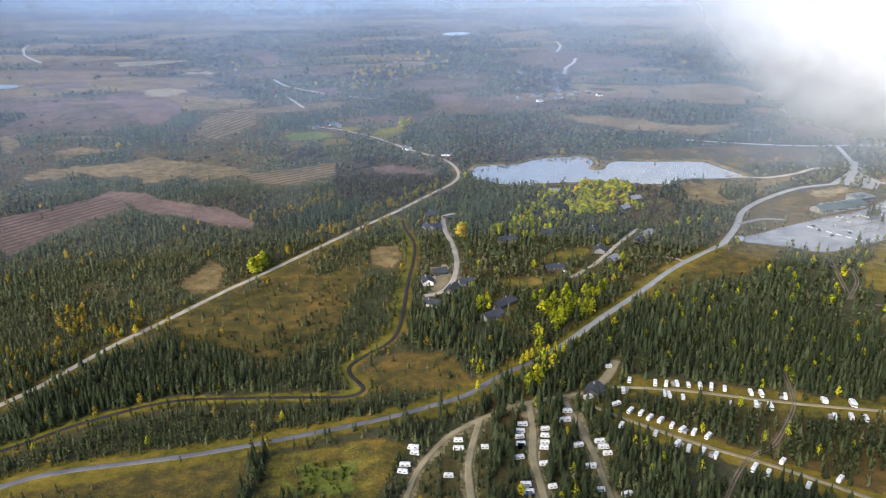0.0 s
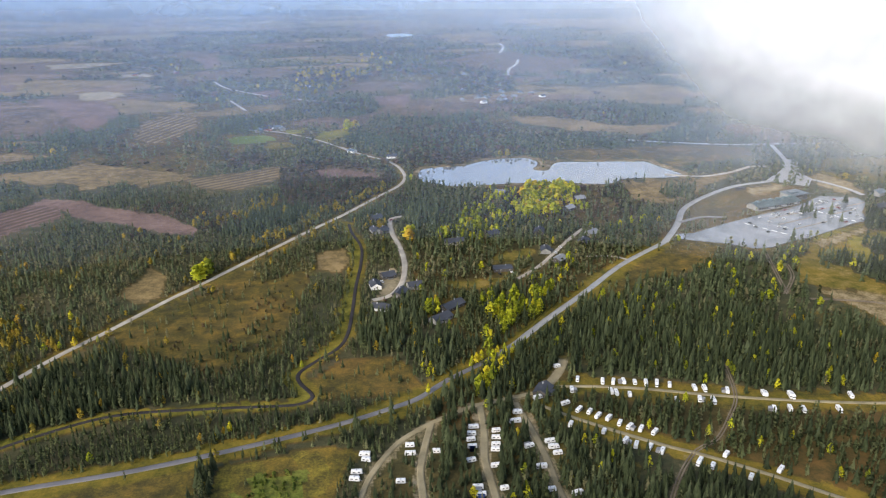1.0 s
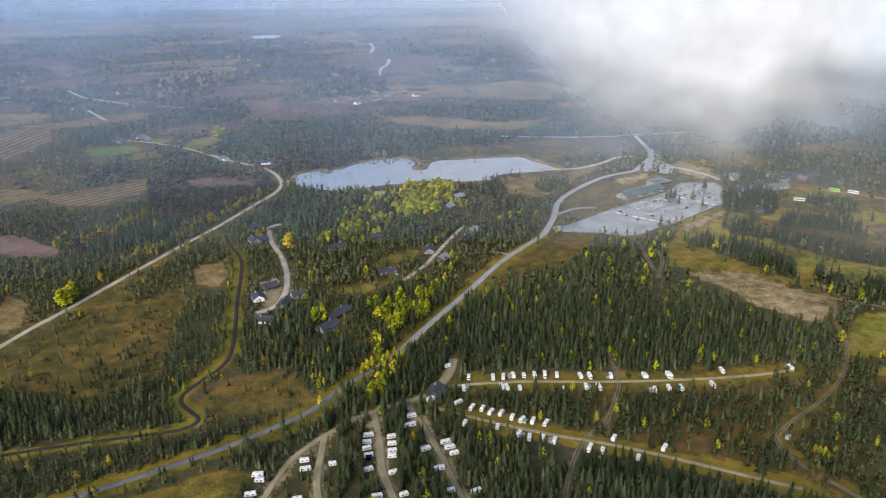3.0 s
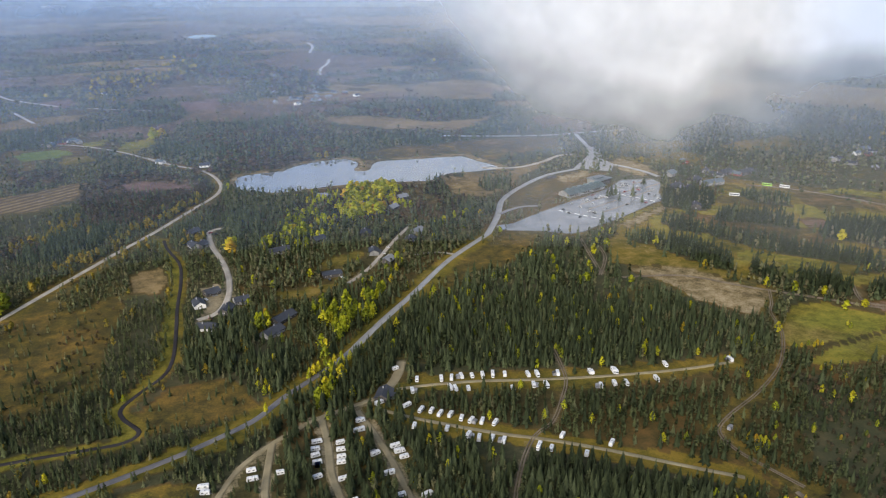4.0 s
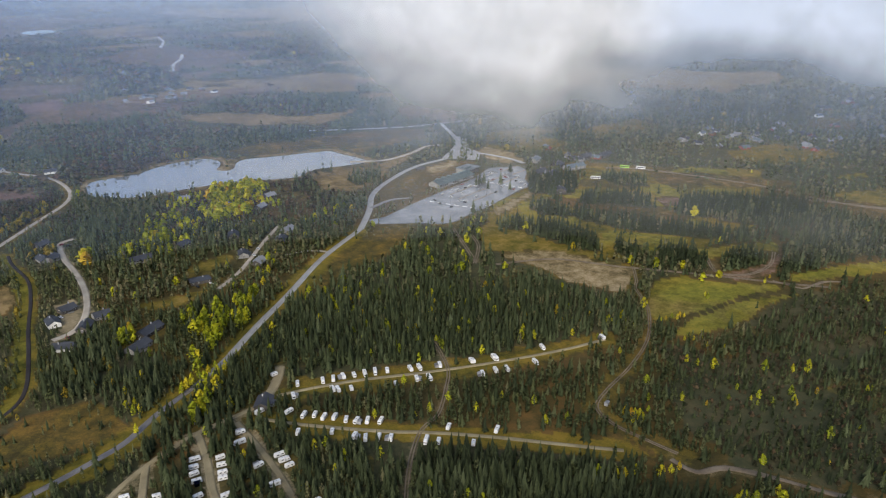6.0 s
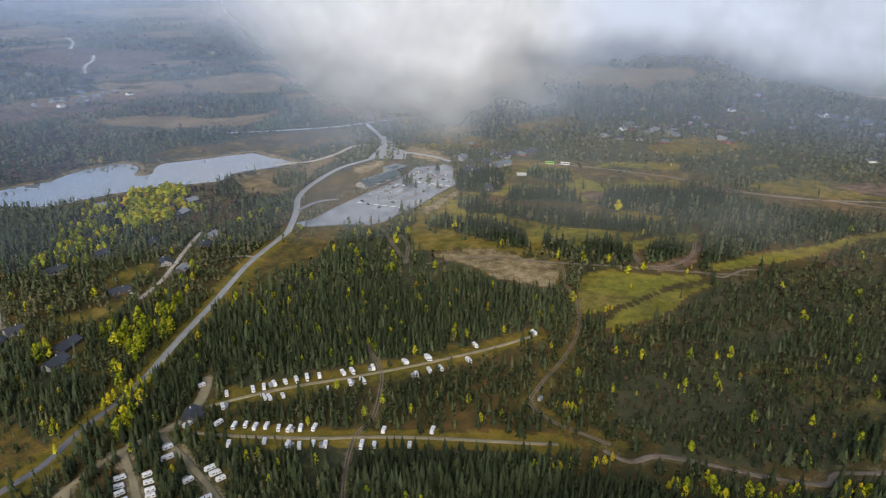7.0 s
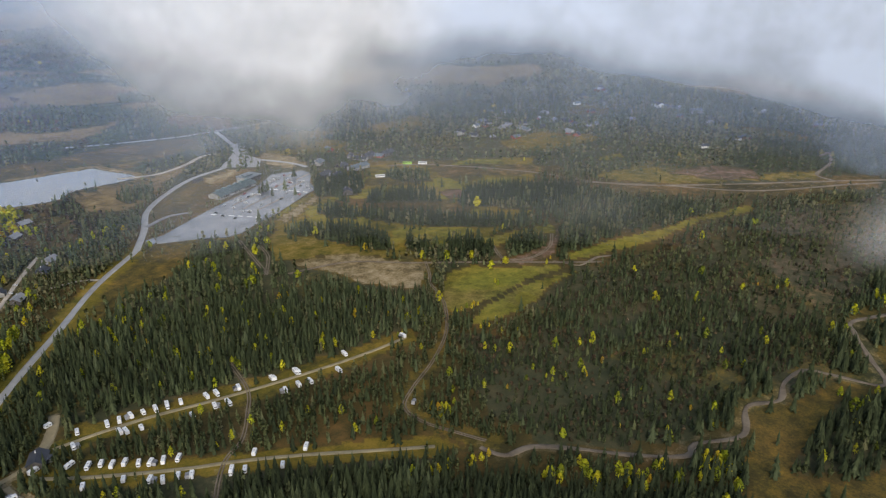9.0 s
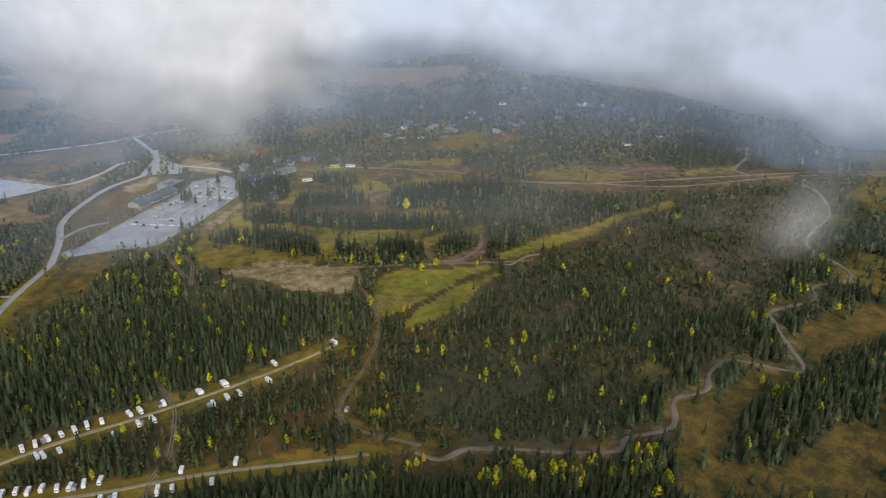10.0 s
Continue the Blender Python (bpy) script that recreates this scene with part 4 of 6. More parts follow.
def motorhome(length):
    """A motorhome with an overcab, along x."""
    e = thing("motorhome", "white motorhome with a sleeping alcove over its cab", "motorhome", "motorhomes on the camp site")
    h, w = length / 2, 1.12
    bm = boxed(-h, h - 1.7, -w, w, 0.5, 3.0)
    bmesh.ops.bevel(bm, geom=list(bm.edges), offset=0.12, segments=2, affect="EDGES")
    part("body", bm, M_WHITE, e)
    bm = boxed(h - 1.8, h - 0.45, -w * 0.97, w * 0.97, 1.95, 2.95)
    for v in bm.verts:
        if v.co.x > h - 1 and v.co.z > 2.4:
            v.co.z -= 0.35
    bmesh.ops.bevel(bm, geom=list(bm.edges), offset=0.12, segments=2, affect="EDGES")
    part("alcove", bm, M_WHITE, e)
    bm = boxed(h - 1.75, h, -0.95, 0.95, 0.45, 1.3)
    bmesh.ops.bevel(bm, geom=list(bm.edges), offset=0.15, segments=2, affect="EDGES")
    part("cab", bm, M_WHITE, e)
    bm = boxed(h - 1.72, h - 0.55, -0.9, 0.9, 1.28, 1.97)
    for v in bm.verts:
        if v.co.x > h - 1 and v.co.z > 1.6:
            v.co.x -= 0.5
    part("windscreen", bm, M_GLASS, e)
    for s in (-1, 1):
        for x in (-h + 1.4, h - 0.95):
            part("wheel", wheel_mesh(bmesh.new(), x, s * (w - 0.22), 0.36, 0.36, 0.22), M_RUBBER, e)
        part("side_window", boxed(-h * 0.6, -h * 0.2, s * (w + 0.005) - 0.02, s * (w + 0.005) + 0.02, 1.75, 2.35, 0.01), M_GLASS, e)
    part("door", boxed(0.1, 0.75, -w - 0.025, -w + 0.01, 0.6, 2.45, 0.01), M_GREY, e)
    for x in (-1.2, 0.3):
        part("roof_hatch", boxed(x - 0.3, x + 0.3, -0.3, 0.3, 2.98, 3.1, 0.04), M_GREY, e)
    part("stripe", boxed(-h * 0.95, h - 1.9, w - 0.005, w + 0.012, 1.05, 1.2), M_GREY, e, "grey side stripe")
    return e


def place_vans():
    rng = random.Random(4)
    kinds = [caravan(5.6), caravan(6.6), motorhome(6.6), caravan(5.8, M_BLUE), caravan(6.2, M_GREY), motorhome(7.2), caravan(4.9)]
    used = set()

    def row(heading, order, *spots):
        for i, (x, y) in enumerate(spots):
            k = int(order[i % len(order)])
            m = pose(x, y, 0.0, 0, 0, heading + rng.uniform(-9, 9) + (180 if rng.random() < 0.4 else 0))
            m.translation.z = float(height(x, y)) + 0.2
            KEEP_CLEAR.append((x, y, 4.0))
            KEEP_CLEAR.append((x - x * 0.006, y - y * 0.009, 4.0))
            if k not in used:
                used.add(k)
                kinds[k].matrix_world = m
            else:
                copy_thing(kinds[k], m)

    row(78, "0124625", (123, 447), (139, 443), (146, 442), (153, 442), (160, 440), (167, 438), (174, 437), (182, 435), (197, 430), (203, 428), (217, 425), (240, 419), (256, 415))
    row(80, "0214", (239, 420), (255, 416), (294, 413), (342, 405))
    row(80, "4216045", (116, 434), (141, 430), (144, 428), (152, 425), (180, 416), (195, 416), (203, 413), (237, 401), (247, 401), (255, 399))
    row(75, "2", (277, 397))
    row(52, "1012041", (115, 410), (121, 407), (125, 402), (131, 399), (136, 393), (141, 389), (147, 386), (154, 382), (187, 357), (211, 341))
    row(55, "0642145", (106, 394), (124, 385), (134, 375), (139, 370), (146, 367), (152, 363), (169, 351), (175, 347), (192, 336))
    row(4, "1003043", (47, 396), (45, 389), (44, 383), (44, 376), (42, 363), (43, 339), (44, 333))
    row(2, "0000062", (60, 391), (59, 384), (58, 377), (57, 372), (55, 357), (57, 337))
    row(12, "1204254", (90, 378), (91, 372), (92, 366), (77, 374), (80, 354), (73, 400), (76, 410), (81, 334), (95, 330))
    row(-8, "0162014", (8, 380), (8, 372), (23, 373), (-18, 373), (-17, 368), (-22, 357), (-23, 351), (2, 347))
    row(20, "126", (108, 418), (92, 426), (113, 466))


place_vans()


# ---- houses ----
def gable(bm, w, d, z0, rise, over=0.6, thick=0.22):
    """Two roof slopes with eaves, ridge along x."""
    hw, hd = w / 2 + over, d / 2 + over
    drop = rise * over / (d / 2)
    for s in (-1, 1):
        vs = [bm.verts.new(p) for p in ((-hw, s * hd, z0 - drop), (hw, s * hd, z0 - drop), (hw, 0, z0 + rise), (-hw, 0, z0 + rise))]
        low = [bm.verts.new(v.co - Vector((0, 0, thick))) for v in vs]
        bm.faces.new(vs if s < 0 else vs[::-1])
        bm.faces.new(low[::-1] if s < 0 else low)
        for i in range(4):
            j = (i + 1) % 4
            bm.faces.new((vs[i], low[i], low[j], vs[j]))
    bmesh.ops.recalc_face_normals(bm, faces=bm.faces)
    return bm


def wall_with_gables(w, d, z1, rise):
    bm = boxed(-w / 2, w / 2, -d / 2, d / 2, -0.3, z1)
    for s in (-1, 1):
        vs = [bm.verts.new((s * w / 2, y, z)) for y, z in ((-d / 2, z1), (d / 2, z1), (0, z1 + rise - 0.05))]
        bm.faces.new(vs)
    return bm


def house(x, y, turn, w, d, h, rise, wall, roof, label, porch=False, name="house", category="house"):
    e = thing(name, label, category)
    part("wall", wall_with_gables(w, d, h, rise), wall, e)
    part("roof", gable(bmesh.new(), w, d, h, rise), roof, e)
    k = max(2, int(w / 4))
    for s in (-1, 1):
        for i in range(k):
            cx = -w / 2 + w * (i + 0.5) / k
            if s < 0 and i == k // 2:
                part("door", boxed(cx - 0.5, cx + 0.5, -d / 2 - 0.06, -d / 2 + 0.05, 0, 2.1, 0.02), M_DARKWOOD, e)
                continue
            win = part("window", boxed(cx - 0.75, cx + 0.75, s * d / 2 - 0.05, s * d / 2 + 0.05, 0.95, 2.2, 0.02), M_WHITEWOOD, e)
            part("pane", boxed(cx - 0.63, cx + 0.63, s * d / 2 - 0.07, s * d / 2 + 0.07, 1.07, 2.08), M_GLASS, win)
        win = part("window", boxed(s * w / 2 - 0.05, s * w / 2 + 0.05, -0.8, 0.8, 1.0, 2.3, 0.02), M_WHITEWOOD, e)
        part("pane", boxed(s * w / 2 - 0.07, s * w / 2 + 0.07, -0.68, 0.68, 1.12, 2.18), M_GLASS, win)
    part("chimney", boxed(w * 0.18, w * 0.18 + 0.7, -0.35 + d * 0.12, 0.35 + d * 0.12, h + rise * 0.5, h + rise + 0.8, 0.03), M_GREY, e)
    if porch:
        part("porch", box(box(boxed(-2.2, 2.2, -d / 2 - 2.4, -d / 2, 0.0, 0.3), -2.1, -1.9, -d / 2 - 2.3, -d / 2 - 2.1, 0.3, 2.5), 1.9, 2.1, -d / 2 - 2.3, -d / 2 - 2.1, 0.3, 2.5), M_GREYWOOD, e)
        bm = boxed(-2.5, 2.5, -d / 2 - 2.7, -d / 2 + 0.1, 2.5, 2.66)
        part("porch_roof", bm, roof, e)
    e.matrix_world = pose(x, y, float(height(x, y)) + 0.25, 0, 0, turn)
    reach = max(w, d) / 2
    KEEP_CLEAR.append((x, y, reach + 2))
    KEEP_CLEAR.append((x - x * 0.008, y - y * 0.012, reach + 1.0))
    return e


HUT = [(97, 434)][0]
house(HUT[0], HUT[1], 62, 13, 9.5, 2.8, 2.6, M_DARKWOOD, M_ROOF_DARK, "dark service hut with a dark hipped roof by the camp road", True, "service_hut", "hut")
TURNS = (25, 100, 160, 70, 15, 40, 110, 0, 60)
WALLS = (M_DARKWOOD, M_WHITEWOOD, M_WHITEWOOD, M_DARKWOOD, M_GREYWOOD, M_DARKWOOD, M_GREYWOOD, M_WHITEWOOD, M_DARKWOOD)
WORDS = {M_DARKWOOD.name: "dark stained wooden", M_WHITEWOOD.name: "white boarded", M_GREYWOOD.name: "grey boarded", M_REDWOOD.name: "red boarded"}
ROOFS = {M_ROOF_DARK.name: "dark sheet", M_ROOF_GREY.name: "grey sheet", M_ROOF_BLUE.name: "blue-grey sheet"}
for i, (x, y) in enumerate([(-3, 642), (-14, 620), (-9, 573), (7, 601), (20, 617), (-15, 811), (-15, 768), (6, 1103), (-8, 768)]):
    w = WALLS[i % len(WALLS)]
    house(x, y, TURNS[i % len(TURNS)], 12 + (i * 5) % 4, 9, 3.0, 2.6, w, M_ROOF_DARK, WORDS[w.name] + " house with a dark roof by the gravel road", i % 2 == 0)
for i, (x, y) in enumerate([(102, 651), (64, 727), (106, 748), (156, 752), (136, 901), (205, 830), (226, 867), (209, 742), (194, 717), (177, 848), (38, 549), (49, 572), (159, 669), (151, 695)]):
    w = (M_DARKWOOD, M_GREYWOOD, M_DARKWOOD)[i % 3]
    r = (M_ROOF_DARK, M_ROOF_GREY)[i in (4, 5, 6, 7, 12)]
    long = {0: 17, 1: 20, 10: 18, 11: 21}.get(i, 13)
    house(x, y, (5, 12, 30, 75, -20, 40, 20, 35, 60, 100, 42, 42, 50, 80)[i], long, 10, 3.0, 1.0 if i == 0 else 2.6, w, r, WORDS[w.name] + " holiday cabin with a " + ROOFS[r.name] + " roof among birches", i % 3 == 1, "cabin", "cabin")
for i, (x, y) in enumerate([(921, 874), (953, 878), (941, 837), (993, 832), (1051, 816), (1058, 786), (1292, 683), (1361, 936), (1351, 915), (1297, 763), (1303, 748), (1056, 543), (1141, 533), (1158, 527), (1321, 340), (1372, 282), (1326, 482), (1207, 882), (964, 844), (869, 856)] + [(212, 1625), (238, 1601), (273, 1636), (316, 1672), (333, 1633), (199, 1568), (-113, 1922), (-181, 1830), (-155, 1488), (-178, 1322), (-203, 1323), (-190, 1337), (202, 2007), (172, 2190), (-651, 2088), (-552, 2116), (-132, 2252), (-370, 2327)] + [(-53, 1142), (-216, 1309), (-200, 1338)]):
    rng = random.Random(i)
    w = rng.choice((M_GREYWOOD, M_GREYWOOD, M_REDWOOD, M_WHITEWOOD))
    r = rng.choice((M_ROOF_GREY, M_ROOF_BLUE, M_ROOF_DARK))
    big = 1.5 if i in (6, 7, 9, 14) else 0.95
    house(x, y, rng.uniform(0, 180), 13 * big, 9 * big, 3.5 * big, 2.4 * big, w, r, "far " + WORDS[w.name] + " building with a " + ROOFS[r.name] + " roof among trees", False, "village_house")
def far_clusters():
    rng = random.Random(77)
    for cx, cy, spread, count in ((945, 850, 60, 12), (1290, 720, 90, 10), (1060, 800, 60, 8), (260, 1620, 70, 10), (660, 830, 45, 6), (1350, 930, 60, 6)):
        for _ in range(count):
            x, y = rng.gauss(cx, spread), rng.gauss(cy, spread * 0.7)
            w = rng.choice((M_GREYWOOD, M_GREYWOOD, M_REDWOOD, M_DARKWOOD))
            r = rng.choice((M_ROOF_GREY, M_ROOF_BLUE, M_ROOF_DARK))
            house(x, y, rng.uniform(0, 180), rng.uniform(9, 15), rng.uniform(7, 10), 3.0, 2.4, w, r, "far " + WORDS[w.name] + " house with a " + ROOFS[r.name] + " roof among trees", False, "village_house")


far_clusters()
for i, (x, y) in enumerate([(562, 803), (570, 787), (618, 803), (603, 820), (665, 840), (693, 834), (593, 858), (537, 723)]):
    w, r = ((M_DARKWOOD, M_ROOF_DARK), (M_DARKWOOD, M_ROOF_DARK), (M_GREYWOOD, M_ROOF_BLUE), (M_DARKWOOD, M_ROOF_DARK))[i % 4]
    house(x, y, (20, 30, 5, 25, 15, 15, 30, 60)[i], (22, 18, 30, 18, 20, 24, 16, 12)[i], 12, 4.2, 3.0, w, r, WORDS[w.name] + " resort house with a " + ROOFS[r.name] + " roof", False, "resort_building", "building")


def utility_cabinet(x, y):
    e = thing("utility_cabinet", "small grey steel utility cabinet beside the dirt track", "cabinet")
    part("body", boxed(-1.6, 1.6, -1.1, 1.1, 0, 2.3, 0.05), M_GREY, e)
    part("roof", gable(bmesh.new(), 3.2, 2.2, 2.3, 0.5, 0.2, 0.1), M_ROOF_GREY, e)
    part("door", boxed(-0.45, 0.45, -1.15, -1.05, 0.1, 2.0, 0.02), M_DARKWOOD, e)
    e.matrix_world = pose(x, y, float(height(x, y)), 0, 0, 25)
    KEEP_CLEAR.append((x, y, 4))
    KEEP_CLEAR.append((x * 0.99, y * 0.985, 3))


utility_cabinet(287, 333)


# ---- the long service building by the parking lot ----
def service_building():
    e = thing("ski_centre", "long low ski centre with a teal-grey sheet roof and glazed front", "building")
    # x along the front, y away from the parking lot
    bm = boxed(0, 72, 0, 20, -0.3, 4.2)
    part("wall", bm, M_GREYWOOD, e)
    bm = bmesh.new()
    vs = [bm.verts.new(p) for p in ((-1.5, -2.5, 4.25), (73.5, -2.5, 4.25), (73.5, 11, 8.2), (-1.5, 11, 8.2), (73.5, 21.5, 4.4), (-1.5, 21.5, 4.4))]
    bm.faces.new((vs[0], vs[1], vs[2], vs[3]))
    bm.faces.new((vs[3], vs[2], vs[4], vs[5]))
    bmesh.ops.solidify(bm, geom=list(bm.faces), thickness=0.3)
    part("roof", bm, M_ROOF_TEAL, e)
    for s in (0.02, 71.98):
        bm = bmesh.new()
        bm.faces.new([bm.verts.new((s, y, z)) for y, z in ((0, 4.1), (20, 4.1), (11, 7.8))])
        bmesh.ops.solidify(bm, geom=list(bm.faces), thickness=0.15)
        part("gable_wall", bm, M_GREYWOOD, e)
    for i in range(6):
        x = 6 + i * 11.5
        part("roof_lantern", boxed(x, x + 5, 8.5, 13, 7.0, 9.0, 0.15), M_ROOF_TEAL, e)
    for i in range(16):
        x = 1.5 + i * 4.4
        win = part("window", boxed(x, x + 3.4, -0.08, 0.06, 0.5, 3.6, 0.03), M_WHITEWOOD, e)
        part("pane", boxed(x + 0.15, x + 3.25, -0.12, 0.1, 0.65, 3.45), M_GLASS, win)
    for i in range(3):
        x = 14 + i * 22
        part("canopy", box(box(boxed(x, x + 8, -7, -2.0, 3.3, 3.6, 0.05), x + 0.2, x + 0.5, -6.8, -6.5, 0, 3.3), x + 7.5, x + 7.8, -6.8, -6.5, 0, 3.3), M_ROOF_GREY, e, "grey flat entrance canopy")
    e.matrix_world = pose(417, 804, 0.45, 0, 0, 21) @ Matrix.Diagonal((0.9, 0.85, 1.0, 1))
    f = thing("ski_centre_hall", "two-storey hall with a flat blue-grey roof and grey side wall", "building")
    part("wall", boxed(0, 34, 0, 24, -0.3, 8.5), M_DARKWOOD, f)
    part("roof", box(boxed(-1, 35, -3, 25, 8.5, 9.1, 0.05), 4, 20, 6, 16, 9.1, 11.2, 0.1), M_ROOF_BLUE, f)
    part("side_wall", boxed(-0.4, -0.05, 2, 23, 0, 8.3), M_GREYWOOD, f, "grey boarded side wall")
    for k, z in enumerate((0.6, 4.6)):
        for i in range(7):
            win = part("window", boxed(1.5 + i * 4.6, 5 + i * 4.6, -0.08, 0.06, z, z + 2.8, 0.03), M_GREYWOOD, f)
            part("pane", boxed(1.7 + i * 4.6, 4.8 + i * 4.6, -0.12, 0.1, z + 0.2, z + 2.6), M_GLASS, win)
    f.matrix_world = pose(474, 838, 0.45, 0, 0, 21) @ Matrix.Diagonal((0.75, 0.75, 0.85, 1))
    g = thing("storage_container", "long dark storage shed behind the ski centre", "shed")
    part("body", boxed(-7, 7, -1.6, 1.6, 0, 3.0, 0.05), M_DARKWOOD, g)
    part("roof", boxed(-7.3, 7.3, -1.9, 1.9, 3.0, 3.2), M_ROOF_DARK, g)
    g.matrix_world = pose(436, 893, 0.1, 0, 0, 10)
    for x, y in ((420, 812), (455, 827), (495, 850), (500, 862), (436, 893)):
        KEEP_CLEAR.append((x, y, 24))


service_building()


# ---- vehicles ----
def car(paint, label):
    e = thing("car", label, "car", "cars on the parking lot")
    bm = boxed(-2.2, 2.2, -0.9, 0.9, 0.35, 0.95)
    bmesh.ops.bevel(bm, geom=list(bm.edges), offset=0.14, segments=2, affect="EDGES")
    part("body", bm, paint, e)
    bm = boxed(-1.5, 1.0, -0.8, 0.8, 0.9, 1.5)
    for v in bm.verts:
        if v.co.z > 1.2:
            v.co.x = v.co.x * 0.68 - 0.1
            v.co.y *= 0.85
    part("cabin", bm, M_GLASS, e, "dark glazed cabin")
    part("roof", boxed(-1.15, 0.55, -0.66, 0.66, 1.49, 1.54, 0.02), paint, e)
    for x in (-1.35, 1.35):
        for s in (-1, 1):
            part("wheel", wheel_mesh(bmesh.new(), x, s * 0.8, 0.32, 0.32, 0.2), M_RUBBER, e)
    return e


def coach(paint, label):
    e = thing("coach", label, "coach", "coaches by the resort")
    bm = boxed(-6, 6, -1.25, 1.25, 0.4, 3.4)
    bmesh.ops.bevel(bm, geom=list(bm.edges), offset=0.15, segments=2, affect="EDGES")
    part("body", bm, paint, e)
    for s in (-1, 1):
        part("side_window", boxed(-5.6, 5.4, s * 1.25 - 0.02, s * 1.25 + 0.02, 1.7, 2.8), M_GLASS, e)
        for x in (-3.6, 3.8):
            part("wheel", wheel_mesh(bmesh.new(), x, s * 1.1, 0.5, 0.5, 0.3), M_RUBBER, e)
    part("windscreen", boxed(5.97, 6.03, -1.05, 1.05, 1.3, 2.9), M_GLASS, e)
    return e


M_CAR_RED = surface("red_car_paint", (0.2, 0.02, 0.02), (0.3, 0.03, 0.03), 1, 0.3)
M_CAR_BLACK = surface("black_car_paint", (0.015, 0.015, 0.017), (0.03, 0.03, 0.034), 1, 0.25)
M_CAR_SILVER = surface("silver_car_paint", (0.35, 0.36, 0.37), (0.5, 0.51, 0.52), 1, 0.3)
M_GREEN = surface("green_coach_paint", (0.22, 0.42, 0.03), (0.35, 0.6, 0.06), 1, 0.4)


def place_cars():
    rng = random.Random(9)
    kinds = [car(M_WHITE, "white car parked on wet asphalt"), car(M_CAR_BLACK, "black car parked on wet asphalt"), car(M_CAR_SILVER, "silver car parked on wet asphalt"), car(M_CAR_RED, "dark red car parked on wet asphalt")]
    used = set()
    spots = [(x, y, 0.47) for x, y in [(416, 740), (430, 719), (394, 732), (439, 753), (432, 774), (468, 757), (487, 774), (449, 805), (471, 809), (450, 792), (516, 787), (516, 807), (494, 806), (412, 766), (389, 763), (508, 835), (528, 841), (521, 822), (529, 801), (434, 791)] + [(428, 791), (432, 784), (446, 791), (455, 796), (490, 823), (498, 825), (505, 828), (512, 831), (409, 781), (419, 744), (429, 783), (460, 791), (504, 798), (519, 779), (517, 767), (414, 748), (389, 749), (481, 815), (494, 758), (514, 808)]] + [(x, y, 0.3) for x, y in ((2, 645), (-8, 630), (12, 590), (-6, 590), (25, 622), (8, 800), (2, 806), (14, 750), (92, 470), (168, 705), (160, 690), (98, 640), (110, 642))]
    for x, y, z in spots:
        k = rng.choice((0, 0, 1, 1, 2, 2, 3))
        m = pose(x, y, z, 0, 0, 24 + rng.choice((0, 90)) + rng.uniform(-4, 4))
        KEEP_CLEAR.append((x, y, 3.0))
        if k not in used:
            used.add(k)
            kinds[k].matrix_world = m
        else:
            copy_thing(kinds[k], m)
    white, green = coach(M_WHITE, "white coach parked beside the resort track"), coach(M_GREEN, "bright green coach parked beside the resort track")
    for i, (x, y) in enumerate([(611, 750), (679, 774), (694, 760)]):
        m = pose(x, y, 0.3, 0, 0, -35 if i < 1 else -48)
        KEEP_CLEAR.append((x, y, 9))
        if i == 0:
            white.matrix_world = m
        elif i == 1:
            green.matrix_world = m
        else:
            copy_thing(white, m)


place_cars()


# ---- markings and kerbed islands of the parking lot ----
def lot_details():
    for n_, ((ax, ay), (bx, by)) in enumerate(([(382, 765), (418, 715)], [(474, 815), (508, 758)])):
        along = math.hypot(bx - ax, by - ay)
        bm = bmesh.new()
        k = max(4, int(along / 9))
        for i in range(k):
            s = along * (i + 0.15) / k
            box(bm, s, s + along / k * 0.62, -0.7, 0.7, 0.424, 0.43)
        ob = part("lane_marking", bm, M_PAINT, None)
        ob.matrix_world = pose(ax, ay, 0.0, 0, 0, math.degrees(math.atan2(by - ay, bx - ax)))
        tagged(ob, "white painted lane marking on wet asphalt", "marking", kind="structure")
    for n_, (along, off) in enumerate(((6, 14), (0, 30), (-6, 48), (-4, 66), (70, 16), (74, 34), (70, 52), (120, 20), (118, 40))):
        length = 52 if n_ < 4 else 42
        ob = part("kerb_island", boxed(0, length, -0.9, 0.9, 0.35, 0.56, 0.05), M_DIRT, None)
        u, v = (0.914, 0.407), (0.407, -0.914)
        x, y = 404 + u[0] * along + v[0] * off, 803 + u[1] * along + v[1] * off
        ob.matrix_world = pose(x, y, 0, 0, 0, 24)
        tagged(ob, "low kerbed earth island between parking rows", "kerb", kind="structure")
    for i in range(5):
        bm = bmesh.new()
        for j in range(16):
            box(bm, j * 2.7, j * 2.7 + 0.14, 0, 5.0, 0.424, 0.43)
        ob = part("bay_lines", bm, M_PAINT, None)
        x, y = 404 + 0.914 * (8 + 48 * (i % 2)) + 0.407 * (9 + 18 * (i // 2)), 803 + 0.407 * (8 + 48 * (i % 2)) - 0.914 * (9 + 18 * (i // 2))
        ob.matrix_world = pose(x, y, 0, 0, 0, 24)
        tagged(ob, "white painted parking bay lines", "marking", kind="structure")


lot_details()


